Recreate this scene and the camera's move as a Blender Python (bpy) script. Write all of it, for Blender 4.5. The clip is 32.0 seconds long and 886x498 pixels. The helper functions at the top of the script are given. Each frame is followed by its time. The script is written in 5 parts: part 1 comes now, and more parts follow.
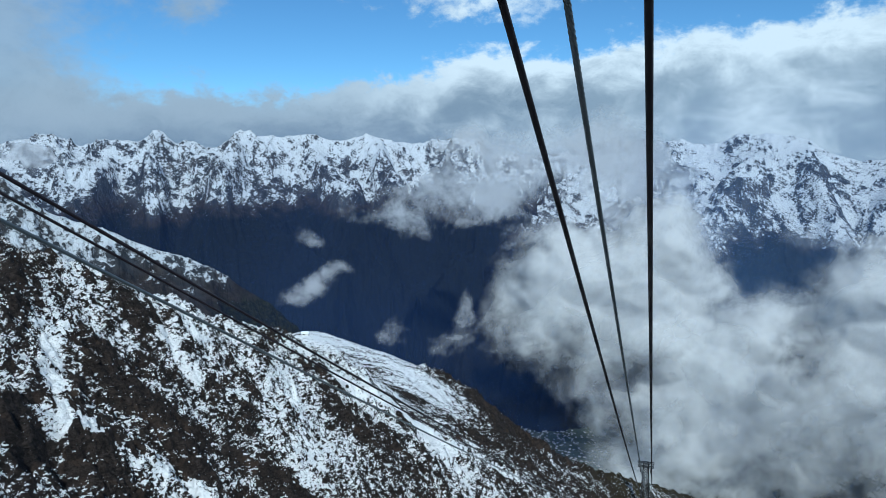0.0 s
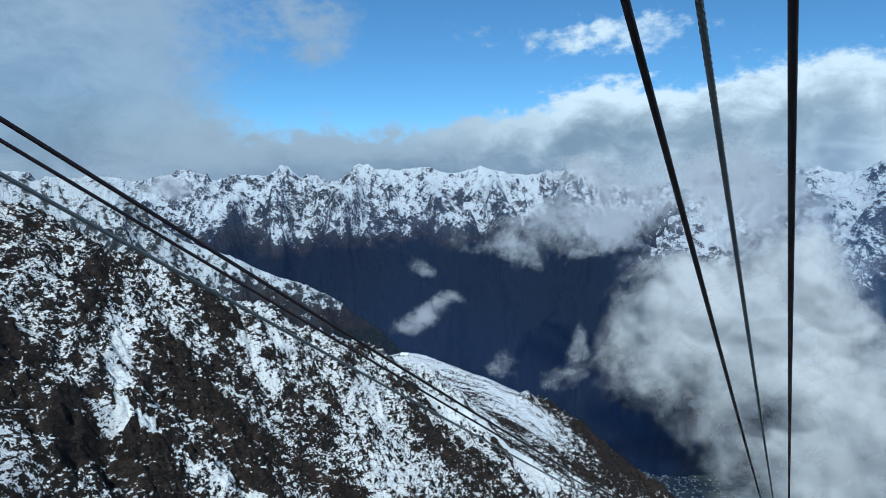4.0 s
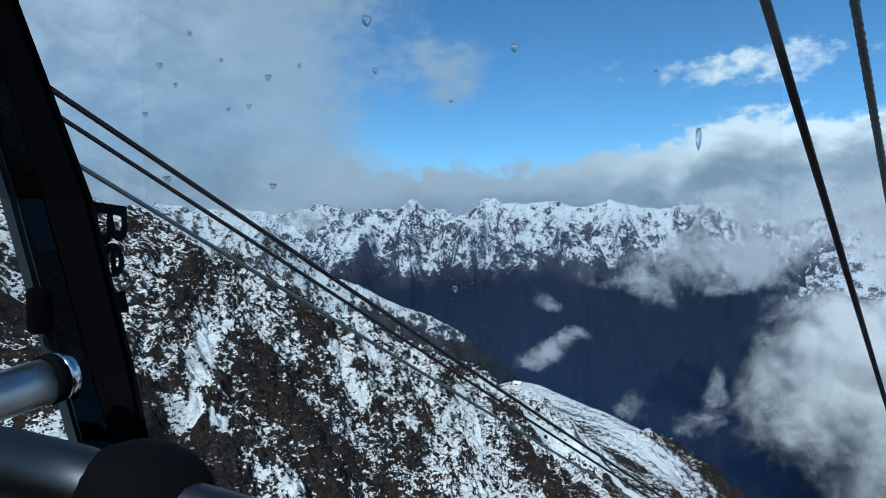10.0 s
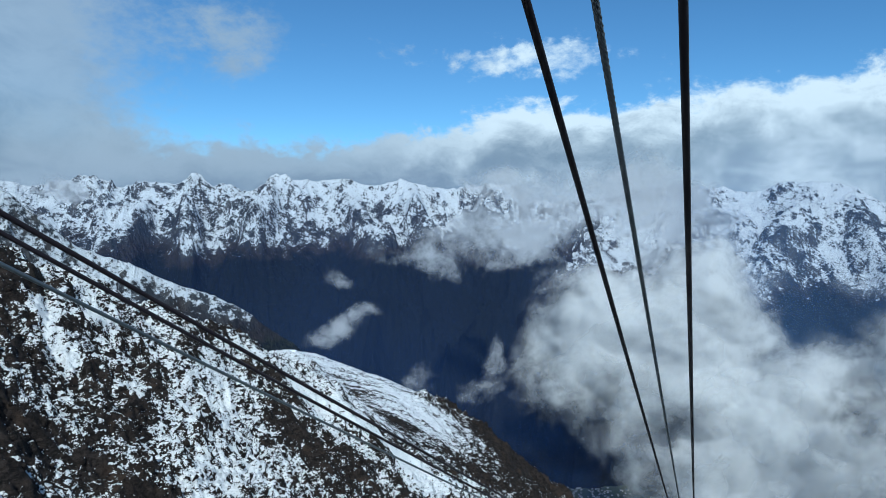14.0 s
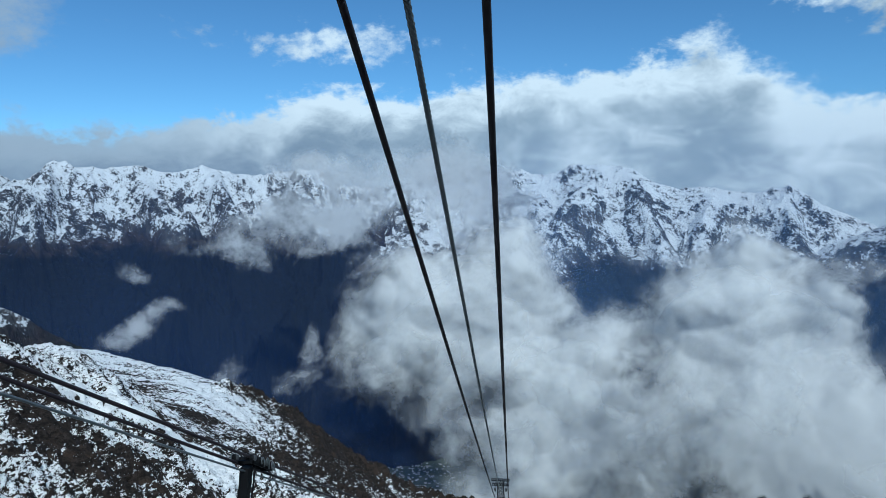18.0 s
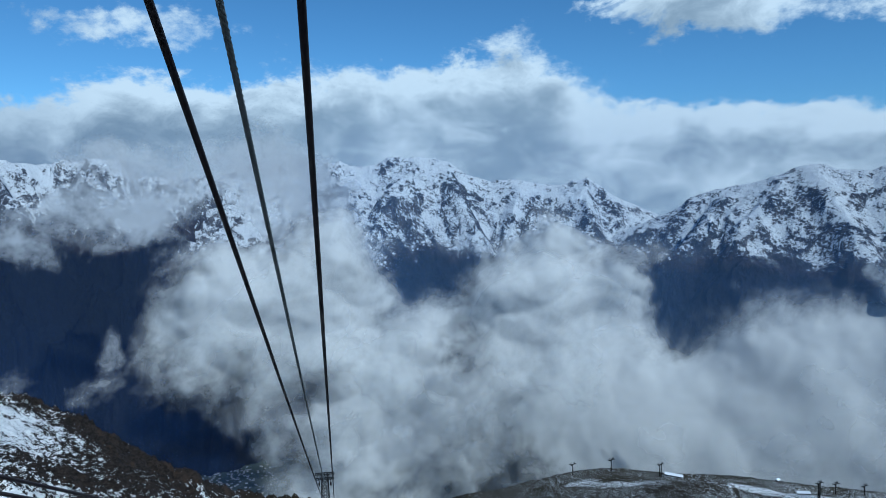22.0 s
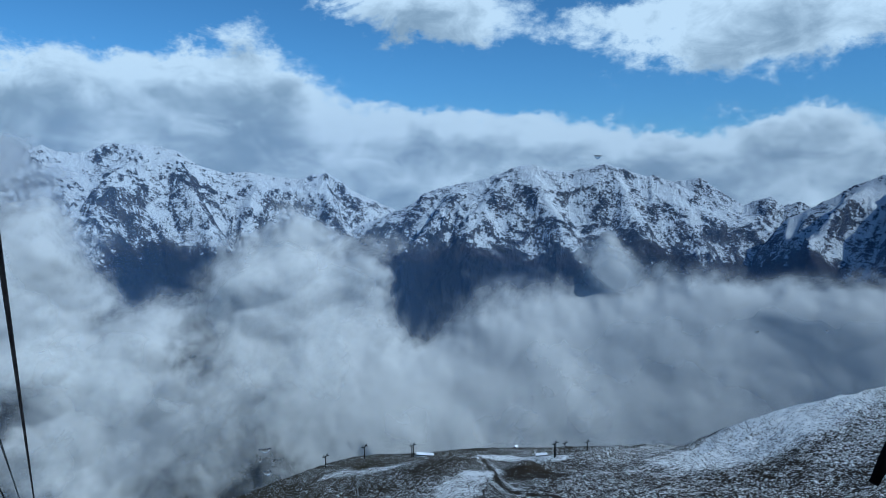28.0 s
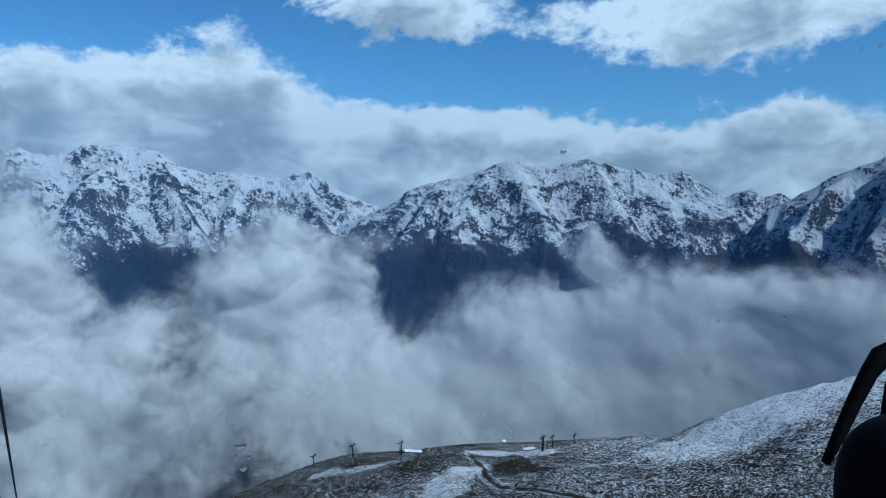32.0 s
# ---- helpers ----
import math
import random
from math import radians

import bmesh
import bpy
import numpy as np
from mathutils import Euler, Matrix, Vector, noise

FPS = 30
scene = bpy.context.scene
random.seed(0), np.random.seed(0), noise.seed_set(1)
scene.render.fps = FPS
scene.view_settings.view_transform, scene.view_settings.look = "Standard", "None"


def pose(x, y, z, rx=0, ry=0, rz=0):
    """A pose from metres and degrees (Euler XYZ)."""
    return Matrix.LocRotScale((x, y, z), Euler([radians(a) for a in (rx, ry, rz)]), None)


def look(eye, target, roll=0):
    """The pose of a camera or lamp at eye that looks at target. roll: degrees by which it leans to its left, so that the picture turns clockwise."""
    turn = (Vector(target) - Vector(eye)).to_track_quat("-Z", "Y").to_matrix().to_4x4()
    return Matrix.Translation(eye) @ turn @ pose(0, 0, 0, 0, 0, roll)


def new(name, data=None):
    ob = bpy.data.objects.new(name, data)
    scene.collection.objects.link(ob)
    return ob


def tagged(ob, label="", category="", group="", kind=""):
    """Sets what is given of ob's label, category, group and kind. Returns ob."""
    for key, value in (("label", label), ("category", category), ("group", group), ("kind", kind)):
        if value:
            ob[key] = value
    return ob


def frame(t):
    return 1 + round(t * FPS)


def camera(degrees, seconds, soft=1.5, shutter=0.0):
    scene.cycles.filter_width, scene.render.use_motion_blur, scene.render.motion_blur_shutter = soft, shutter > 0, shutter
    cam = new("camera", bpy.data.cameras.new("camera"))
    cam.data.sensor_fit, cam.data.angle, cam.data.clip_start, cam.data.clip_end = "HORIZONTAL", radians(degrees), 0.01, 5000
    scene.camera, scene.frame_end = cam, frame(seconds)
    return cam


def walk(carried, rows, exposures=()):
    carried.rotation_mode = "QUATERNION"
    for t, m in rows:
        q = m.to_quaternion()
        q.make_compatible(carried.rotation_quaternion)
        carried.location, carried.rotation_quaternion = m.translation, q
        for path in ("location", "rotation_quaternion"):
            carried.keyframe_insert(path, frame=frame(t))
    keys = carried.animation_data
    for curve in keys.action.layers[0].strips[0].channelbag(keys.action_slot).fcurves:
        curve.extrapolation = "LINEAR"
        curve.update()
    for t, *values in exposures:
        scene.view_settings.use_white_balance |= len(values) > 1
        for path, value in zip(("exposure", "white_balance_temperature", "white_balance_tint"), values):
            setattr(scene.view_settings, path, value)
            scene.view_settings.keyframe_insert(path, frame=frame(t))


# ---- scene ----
# ---------------------------------------------------------------- camera
cam = camera(66.1, 32.0, soft=0.6)
# seconds, sideways, forward and height along the ropeway (metres), turn to the right, tilt up, roll (degrees)
ROWS = [
    (0.00, 0.04, 0.00, 0.00, -18.14, -7.55, -0.08),
    (0.50, 0.04, 2.39, -1.36, -19.31, -7.55, 0.29),
    (1.00, 0.03, 4.78, -2.73, -20.77, -7.16, -0.07),
    (1.50, 0.02, 7.17, -4.09, -22.06, -7.17, -0.35),
    (2.00, 0.01, 9.56, -5.44, -22.88, -6.23, -0.27),
    (2.50, 0.00, 11.95, -6.80, -24.68, -5.89, -0.84),
    (3.00, -0.03, 14.34, -8.16, -25.54, -5.80, -0.74),
    (3.50, -0.06, 16.73, -9.51, -26.58, -5.11, -0.67),
    (4.00, -0.07, 23.01, -13.06, -27.75, -4.71, -0.55),
    (4.50, -0.07, 29.30, -16.60, -28.92, -4.31, -0.42),
    (5.00, -0.08, 35.59, -20.12, -30.09, -3.91, -0.29),
    (5.50, -0.09, 42.12, -23.77, -31.26, -3.51, -0.17),
    (6.00, -0.09, 42.12, -23.77, -33.57, -2.71, -0.21),
    (6.50, -0.09, 42.12, -23.77, -35.51, -2.72, -0.44),
    (7.00, -0.09, 42.12, -23.77, -35.19, -3.43, -0.57),
    (7.50, -0.09, 42.12, -23.77, -36.50, -2.29, -0.72),
    (8.00, -0.09, 42.12, -23.77, -37.26, -1.98, -0.28),
    (8.50, -0.09, 42.12, -23.77, -38.22, -2.16, -0.29),
    (9.00, -0.09, 42.12, -23.77, -38.03, -2.40, -0.12),
    (9.50, -0.09, 42.12, -23.77, -38.36, -1.88, -0.24),
    (10.00, -0.09, 42.12, -23.77, -38.43, -1.65, -0.27),
    (10.50, -0.09, 42.12, -23.77, -37.91, -1.42, -0.46),
    (11.00, -0.09, 42.12, -23.77, -37.68, -1.44, -0.65),
    (11.50, -0.09, 42.12, -23.77, -33.76, -2.44, -1.34),
    (12.00, -0.09, 42.12, -23.77, -30.19, -2.26, -0.27),
    (12.25, -0.06, 47.40, -26.71, -29.01, -1.94, -0.39),
    (12.50, -0.03, 54.61, -30.70, -27.83, -1.62, -0.52),
    (13.00, 0.05, 61.82, -34.69, -24.49, -0.89, -0.14),
    (13.50, 0.09, 64.70, -36.27, -23.17, -2.19, 0.87),
    (14.00, 0.07, 67.11, -37.60, -21.21, -3.29, 0.54),
    (14.50, 0.06, 69.51, -38.92, -17.39, -3.32, 0.58),
    (15.00, 0.04, 71.92, -40.23, -15.90, -2.90, 0.79),
    (15.50, 0.03, 74.33, -41.55, -12.74, -2.87, 0.50),
    (17.50, 0.00, 83.96, -46.81, -6.65, -3.21, -0.62),
    (18.00, 0.02, 86.37, -48.12, -5.60, -4.39, -0.66),
    (18.50, 0.06, 88.78, -49.42, -4.05, -4.58, -0.58),
    (19.00, 0.07, 91.19, -50.73, -1.75, -5.18, -0.29),
    (19.50, 0.08, 93.61, -52.04, -0.13, -4.99, -0.27),
    (20.00, 0.08, 96.02, -53.34, 1.36, -5.04, -0.70),
    (20.50, 0.02, 98.43, -54.64, 2.95, -4.69, -0.79),
    (21.00, 0.00, 100.85, -55.94, 4.55, -4.47, -0.89),
    (21.50, 0.01, 103.26, -57.24, 6.93, -4.77, -0.83),
    (22.00, 0.01, 105.68, -58.54, 9.51, -5.08, -0.66),
    (22.50, 0.03, 108.09, -59.83, 11.25, -5.63, -0.65),
    (23.00, 0.08, 110.51, -61.13, 13.12, -5.74, -0.45),
    (23.50, 0.12, 112.93, -62.42, 15.10, -4.93, -0.00),
    (24.00, 0.15, 115.35, -63.71, 16.70, -5.24, -0.19),
    (24.50, 0.16, 117.76, -65.00, 18.63, -5.60, -0.49),
    (26.50, 0.19, 127.45, -70.14, 24.00, -6.47, 0.36),
    (27.00, 0.19, 129.87, -71.43, 26.26, -5.31, 0.60),
    (27.25, 0.19, 132.29, -72.71, 27.90, -5.21, 0.80),
    (27.50, 0.19, 137.62, -75.52, 29.54, -5.12, 1.00),
    (27.75, 0.19, 143.50, -78.60, 30.46, -5.20, 0.76),
    (28.00, 0.19, 146.11, -79.98, 31.37, -5.29, 0.53),
    (28.50, 0.19, 146.11, -79.98, 32.82, -4.72, 0.52),
    (29.00, 0.19, 146.11, -79.98, 34.48, -5.07, 0.57),
    (29.50, 0.19, 146.11, -79.98, 36.12, -4.79, 0.79),
    (30.00, 0.19, 146.11, -79.98, 37.68, -4.44, 0.96),
    (30.50, 0.19, 146.11, -79.98, 36.87, -4.17, 0.60),
    (31.00, 0.19, 146.11, -79.98, 38.53, -4.60, 0.92),
    (31.50, 0.197, 146.091, -79.98, 35.91, -3.56, 0.37),
    (32.00, 0.198, 146.087, -79.98, 32.66, -5.55, -0.33),
]


def heading(turn, tilt):
    a, e = radians(turn), radians(tilt)
    return Vector((math.sin(a) * math.cos(e), math.cos(a) * math.cos(e), math.sin(e)))


def row_pose(x, y, z, turn, tilt, roll):
    eye = Vector((x, y, z))
    return look(eye, eye + heading(turn, tilt) * 10, roll)


walk(cam, [(r[0], row_pose(*r[1:])) for r in ROWS], [(0, -0.12, 5250, -2), (14, -0.1, 5250, -2), (20, -0.24, 5150, -2), (24, -0.34, 4870, -2), (32, -0.36, 4820, -2)])

# ---------------------------------------------------------------- light
SUN_TURN, SUN_HEIGHT = 155, 41
sun = new("sun", bpy.data.lights.new("sun", "SUN"))
sun.data.energy, sun.data.angle, sun.data.color = 4.3, radians(0.6), (1, 0.92, 0.81)
sun.matrix_world = look(heading(SUN_TURN, SUN_HEIGHT) * 100, (0, 0, 0))


class Nodes:
    """A short way to write node trees."""

    def __init__(self, tree):
        self.tree = tree

    def put(self, kind, **values):
        node = self.tree.nodes.new(kind)
        for key, value in values.items():
            node.inputs[key.replace("_", " ")].default_value = value
        return node

    def link(self, a, b):
        self.tree.links.new(a, b)

    def math(self, op, a, b=0.0, c=0.0, clamp=False):
        node = self.tree.nodes.new("ShaderNodeMath")
        node.operation, node.use_clamp = op, clamp
        for i, v in enumerate((a, b, c)):
            if isinstance(v, (int, float)):
                node.inputs[i].default_value = v
            else:
                self.link(v, node.inputs[i])
        return node.outputs[0]

    def ramp(self, v, lo, hi, a=0.0, b=1.0):
        node = self.tree.nodes.new("ShaderNodeMapRange")
        node.interpolation_type = "SMOOTHSTEP"
        self.link(v, node.inputs[0])
        for i, w in enumerate((lo, hi, a, b)):
            node.inputs[i + 1].default_value = w
        return node.outputs[0]

    def noise(self, where, scale, detail=5, rough=0.55, warp=0.0):
        node = self.tree.nodes.new("ShaderNodeTexNoise")
        node.inputs["Scale"].default_value = scale
        node.inputs["Detail"].default_value = detail
        node.inputs["Roughness"].default_value = rough
        node.inputs["Distortion"].default_value = warp
        self.link(where, node.inputs["Vector"])
        return node.outputs[0]

    def mix(self, fac, a, b):
        node = self.tree.nodes.new("ShaderNodeMix")
        node.data_type = "RGBA"
        for sock, v in ((node.inputs[0], fac), (node.inputs[6], a), (node.inputs[7], b)):
            if isinstance(v, (int, float)):
                sock.default_value = v
            elif isinstance(v, tuple):
                sock.default_value = (*v, 1)
            else:
                self.link(v, sock)
        return node.outputs[2]

    def cells(self, where, scale, what="Color"):
        node = self.tree.nodes.new("ShaderNodeTexVoronoi")
        node.inputs["Scale"].default_value = scale
        self.link(where, node.inputs["Vector"])
        return node.outputs[what]

    def stretch(self, where, x, y, z):
        node = self.tree.nodes.new("ShaderNodeVectorMath")
        node.operation = "MULTIPLY"
        self.link(where, node.inputs[0])
        node.inputs[1].default_value = (x, y, z)
        return node.outputs[0]

    def dot(self, where, axis):
        node = self.tree.nodes.new("ShaderNodeVectorMath")
        node.operation = "DOT_PRODUCT"
        self.link(where, node.inputs[0])
        node.inputs[1].default_value = axis
        return node.outputs["Value"]

    def vector_attribute(self, name):
        node = self.tree.nodes.new("ShaderNodeAttribute")
        node.attribute_name = name
        return node.outputs["Vector"]

    def attribute(self, name):
        node = self.tree.nodes.new("ShaderNodeAttribute")
        node.attribute_name = name
        return node.outputs["Fac"]


# clouds of the sky: turn, height, half width, half height (degrees), weight
SKY_CLOUDS_LEFT = [
    (-57, 9, 11, 7, 0.75), (-37.5, 13, 3.6, 3.2, 0.45), (-66, 12, 8, 8, 0.7), (-15.5, 12.2, 9, 1.4, 0.5),
    (-15, 5.4, 6, 1.8, 0.8), (-60, 3, 11, 3, 0.7), (-25, 3, 13, 2.3, 0.9), (-50, 22, 11, 7, 0.55), (-50, 1.2, 26, 2.2, 0.9), (-20, 1.5, 20, 2, 0.9),
]
SKY_CLOUDS_RIGHT = [
    (-4, 5.2, 12, 2.7, 1), (15, 7.6, 5.5, 2.3, 1), (7, 6, 9, 2.8, 1), (15, 12, 2.4, 2.2, 0.35), (30, 13.6, 6, 1.9, 1),
    (55.5, 12.6, 11, 2.8, 1), (33, 4.2, 10, 1.8, 1), (45, 2.7, 9, 1.5, 0.95), (58.5, 4, 4.2, 2.2, 1), (22, 3.4, 11, 2.0, 1), (20, 0.8, 20, 2.2, 1), (27, -1, 8, 2.2, 1), (56, -0.4, 10, 1.8, 1), (50, 0.9, 22, 1.5, 0.95), (78, 2, 14, 2.6, 0.9),
]


def sky():
    world = bpy.data.worlds.new("sky")
    scene.world = world
    world.use_nodes = True
    n = Nodes(world.node_tree)
    n.tree.nodes.clear()
    air = n.put("ShaderNodeTexSky")
    air.sky_type, air.sun_disc = "NISHITA", False
    air.sun_elevation, air.sun_rotation = radians(SUN_HEIGHT), radians(SUN_TURN)
    air.altitude, air.air_density, air.dust_density, air.ozone_density = 2800, 1.0, 0.0, 2.4
    blue = n.tree.nodes.new("ShaderNodeVectorMath")
    blue.operation = "MULTIPLY"
    n.link(air.outputs[0], blue.inputs[0])
    blue.inputs[1].default_value = (0.083, 0.104, 0.11)
    way = n.tree.nodes.new("ShaderNodeTexCoord").outputs["Generated"]
    xyz = n.tree.nodes.new("ShaderNodeSeparateXYZ")
    n.link(way, xyz.inputs[0])
    x, y, z = xyz.outputs
    turn = n.math("MULTIPLY", n.math("ARCTAN2", x, y), 57.296)
    height = n.math("MULTIPLY", n.math("ARCSINE", z), 57.296)
    flat = n.stretch(way, 1, 1, 1.6)
    big, mid, fine = n.noise(flat, 4.5, 6, 0.55, 0.3), n.noise(flat, 13, 6, 0.6, 0.4), n.noise(flat, 45, 5, 0.6)
    turn = n.math("ADD", turn, n.math("MULTIPLY", n.math("SUBTRACT", mid, 0.5), 9))
    height = n.math("ADD", height, n.math("MULTIPLY", n.math("SUBTRACT", big, 0.5), 4))
    height = n.math("ADD", height, n.math("MULTIPLY", n.math("SUBTRACT", n.noise(flat, 17, 5, 0.6, 0.2), 0.5), 3.4))

    def puffs(high):
        total = None
        for a, e, w, h, s in SKY_CLOUDS_LEFT + SKY_CLOUDS_RIGHT:
            u = n.math("DIVIDE", n.math("SUBTRACT", turn, a), w)
            v = n.math("DIVIDE", n.math("SUBTRACT", high, e), h)
            d = n.math("ADD", n.math("MULTIPLY", u, u), n.math("MULTIPLY", v, v))
            g = n.math("MULTIPLY", n.math("EXPONENT", n.math("MULTIPLY", d, -0.7)), s)
            total = g if total is None else n.math("ADD", total, n.math("MULTIPLY", g, n.math("SUBTRACT", 1.0, total, clamp=True)))
        return total

    total = puffs(height)
    # tops stand in the sun, bodies and bases are grey
    open_above = n.math("SUBTRACT", 1.0, puffs(n.math("ADD", height, 1.7)), clamp=True)
    # round the rest of the sky broken cloud goes on
    rest = n.math("MULTIPLY", n.ramp(big, 0.45, 0.7), n.ramp(n.math("ABSOLUTE", n.math("SUBTRACT", turn, 0)), 75, 100))
    total = n.math("MAXIMUM", total, rest)
    edge = n.math("ADD", n.math("MULTIPLY", n.math("SUBTRACT", mid, 0.5), 0.8), n.math("MULTIPLY", n.math("SUBTRACT", fine, 0.5), 0.5))
    edge = n.math("MULTIPLY", edge, n.ramp(turn, -60, -12, 0.5, 1.0))
    cover = n.math("MULTIPLY", n.ramp(n.math("ADD", total, edge), 0.26, 0.6), n.math("SUBTRACT", 1.0, n.math("MULTIPLY", n.ramp(height, 3, 9), n.ramp(turn, -34, -16, 0.2, 0.0))))
    shade = n.math("ADD", n.math("MULTIPLY", n.noise(flat, 5.5, 5, 0.5, 0.3), 0.75), n.math("MULTIPLY", n.noise(flat, 15, 6, 0.62, 0.5), 0.55))
    shade = n.math("SUBTRACT", shade, n.math("MULTIPLY", n.ramp(total, 0.55, 1.0), 0.05))
    shade = n.ramp(n.math("ADD", shade, n.math("MULTIPLY", open_above, 0.33)), 0.48, 0.94)
    cloud = n.mix(n.math("MULTIPLY", shade, n.math("ADD", n.ramp(turn, -64, -50, 0.55, 0.27), n.ramp(turn, -34, -8, 0.0, 0.92))), n.mix(n.ramp(turn, -22, 6), (0.275, 0.332, 0.405), (0.36, 0.42, 0.485)), (0.86, 0.89, 0.91))
    out = n.put("ShaderNodeBackground")
    n.link(n.mix(cover, blue.outputs[0], cloud), out.inputs[0])
    end = n.tree.nodes.new("ShaderNodeOutputWorld")
    n.link(out.outputs[0], end.inputs[0])


sky()

# ---------------------------------------------------------------- materials


def material(name):
    m = bpy.data.materials.new(name)
    m.use_nodes = True
    n = Nodes(m.node_tree)
    n.tree.nodes.clear()
    bsdf = n.put("ShaderNodeBsdfPrincipled")
    out = n.tree.nodes.new("ShaderNodeOutputMaterial")
    n.link(bsdf.outputs[0], out.inputs[0])
    return m, n, bsdf, out


def place_of(n):
    return n.tree.nodes.new("ShaderNodeNewGeometry").outputs["Position"]


def bump(n, bsdf, value, strength, distance):
    b = n.put("ShaderNodeBump", Strength=strength, Distance=distance)
    n.link(value, b.inputs["Height"])
    n.link(b.outputs[0], bsdf.inputs["Normal"])


def ground_material():
    """Broken rock, scree and turf under patches of fresh snow; woods and meadows further down."""
    m, n, bsdf, _ = material("alpine_ground")
    geo = n.tree.nodes.new("ShaderNodeNewGeometry")
    p = geo.outputs["Position"]
    split = n.tree.nodes.new("ShaderNodeSeparateXYZ")
    n.link(geo.outputs["Normal"], split.inputs[0])
    up = split.outputs[2]
    # ledges lie level, so the finer pattern is flattened; ribs run down the fall of the slope
    ledge = n.stretch(p, 0.75, 0.75, 1.9)
    fall, level = n.dot(p, (0.93, 0.37, 0.0)), n.dot(p, (-0.37, 0.93, 0.0))
    where = n.tree.nodes.new("ShaderNodeSeparateXYZ")
    n.link(p, where.inputs[0])
    run = n.tree.nodes.new("ShaderNodeCombineXYZ")
    for k, v in enumerate((n.math("MULTIPLY", fall, 0.36), level, n.math("MULTIPLY", where.outputs[2], 0.6))):
        n.link(v, run.inputs[k])
    run = run.outputs[0]
    large, mid = n.noise(p, 0.03, 4, 0.55, 0.5), n.noise(p, 0.13, 6, 0.66, 0.8)
    small, tiny = n.noise(ledge, 0.42, 5, 0.7, 0.9), n.noise(ledge, 1.7, 4, 0.68, 0.6)
    streaks, combed = n.noise(run, 0.55, 6, 0.68, 0.5), n.noise(n.stretch(run, 0.7, 1.0, 1.0), 1.25, 3, 0.65, 0.3)
    # blocks and stones have straight, broken edges
    shaken = n.tree.nodes.new("ShaderNodeVectorMath")
    shaken.operation = "ADD"
    n.link(n.stretch(p, 0.8, 0.8, 1.25), shaken.inputs[0])
    shake = n.tree.nodes.new("ShaderNodeTexNoise")
    shake.inputs["Scale"].default_value, shake.inputs["Detail"].default_value = 0.9, 3
    n.link(p, shake.inputs["Vector"])
    n.link(n.stretch(shake.outputs["Color"], 1.1, 1.1, 1.1), shaken.inputs[1])
    shaken = shaken.outputs[0]
    block, stone, chip = n.cells(shaken, 0.34), n.cells(shaken, 0.95), n.cells(shaken, 2.3)
    fine = n.attribute("fine")
    coarse = n.math("SUBTRACT", 1.0, n.math("MULTIPLY", fine, 0.75))
    less = n.math("SUBTRACT", 1.0, n.math("MULTIPLY", fine, 0.12))
    rock = n.mix(n.ramp(large, 0.35, 0.65), (0.014, 0.011, 0.0105), (0.023, 0.0165, 0.014))
    rock = n.mix(n.math("MULTIPLY", block, 0.6), rock, (0.036, 0.028, 0.024))
    rock = n.mix(n.ramp(stone, 0.3, 0.8, 0, 0.7), rock, (0.05, 0.039, 0.034))
    # near-black flecks put the dark shadows among the stones into the rock colour
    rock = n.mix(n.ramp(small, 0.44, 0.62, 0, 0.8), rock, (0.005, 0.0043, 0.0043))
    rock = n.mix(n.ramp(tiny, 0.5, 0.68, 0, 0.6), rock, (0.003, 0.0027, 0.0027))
    rock = n.mix(n.math("MULTIPLY", n.ramp(mid, 0.52, 0.66), n.attribute("scree")), rock, (0.042, 0.029, 0.022))
    turf = n.mix(n.ramp(small, 0.35, 0.65), (0.02, 0.017, 0.009), (0.045, 0.036, 0.019))
    rock = n.mix(n.attribute("turf"), rock, turf)
    s = n.attribute("cover")
    terms = ((large, 0.3, coarse), (mid, 0.5, coarse), (small, 0.9, less), (streaks, 1.1, coarse), (combed, 1.2, coarse), (tiny, 0.9, less), (block, 0.3, coarse), (stone, 0.75, less), (chip, 0.65, less))
    for value, weight, held in terms:
        term = n.math("MULTIPLY", n.math("SUBTRACT", value, 0.5), weight)
        s = n.math("ADD", s, term if held is None else n.math("MULTIPLY", term, held))
    s = n.math("ADD", s, n.math("MULTIPLY", n.math("SUBTRACT", up, 0.70), 1.15))
    snow = n.ramp(s, 0.475, 0.535)
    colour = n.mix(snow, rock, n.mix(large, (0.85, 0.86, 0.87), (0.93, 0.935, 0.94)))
    woods = n.mix(n.ramp(mid, 0.4, 0.6), (0.014, 0.02, 0.018), (0.03, 0.038, 0.026))
    meadow = n.mix(n.ramp(n.noise(p, 0.012, 3), 0.42, 0.58), (0.05, 0.062, 0.045), (0.09, 0.1, 0.072))
    colour = n.mix(n.attribute("woods"), colour, woods)
    colour = n.mix(n.attribute("meadow"), colour, meadow)
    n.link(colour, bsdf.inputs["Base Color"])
    n.link(n.ramp(snow, 0, 1, 0.95, 0.6), bsdf.inputs["Roughness"])
    bsdf.inputs["Specular IOR Level"].default_value = 0.2
    relief = n.math("ADD", n.math("MULTIPLY", small, 0.9), n.math("MULTIPLY", tiny, 0.42))
    relief = n.math("ADD", relief, n.math("MULTIPLY", streaks, 0.5))
    relief = n.math("ADD", relief, n.math("MULTIPLY", n.cells(shaken, 0.34, "Distance"), -0.4))
    relief = n.math("ADD", relief, n.math("MULTIPLY", n.cells(shaken, 0.95, "Distance"), -0.3))
    bump(n, bsdf, relief, 1.0, 1.3)
    return m


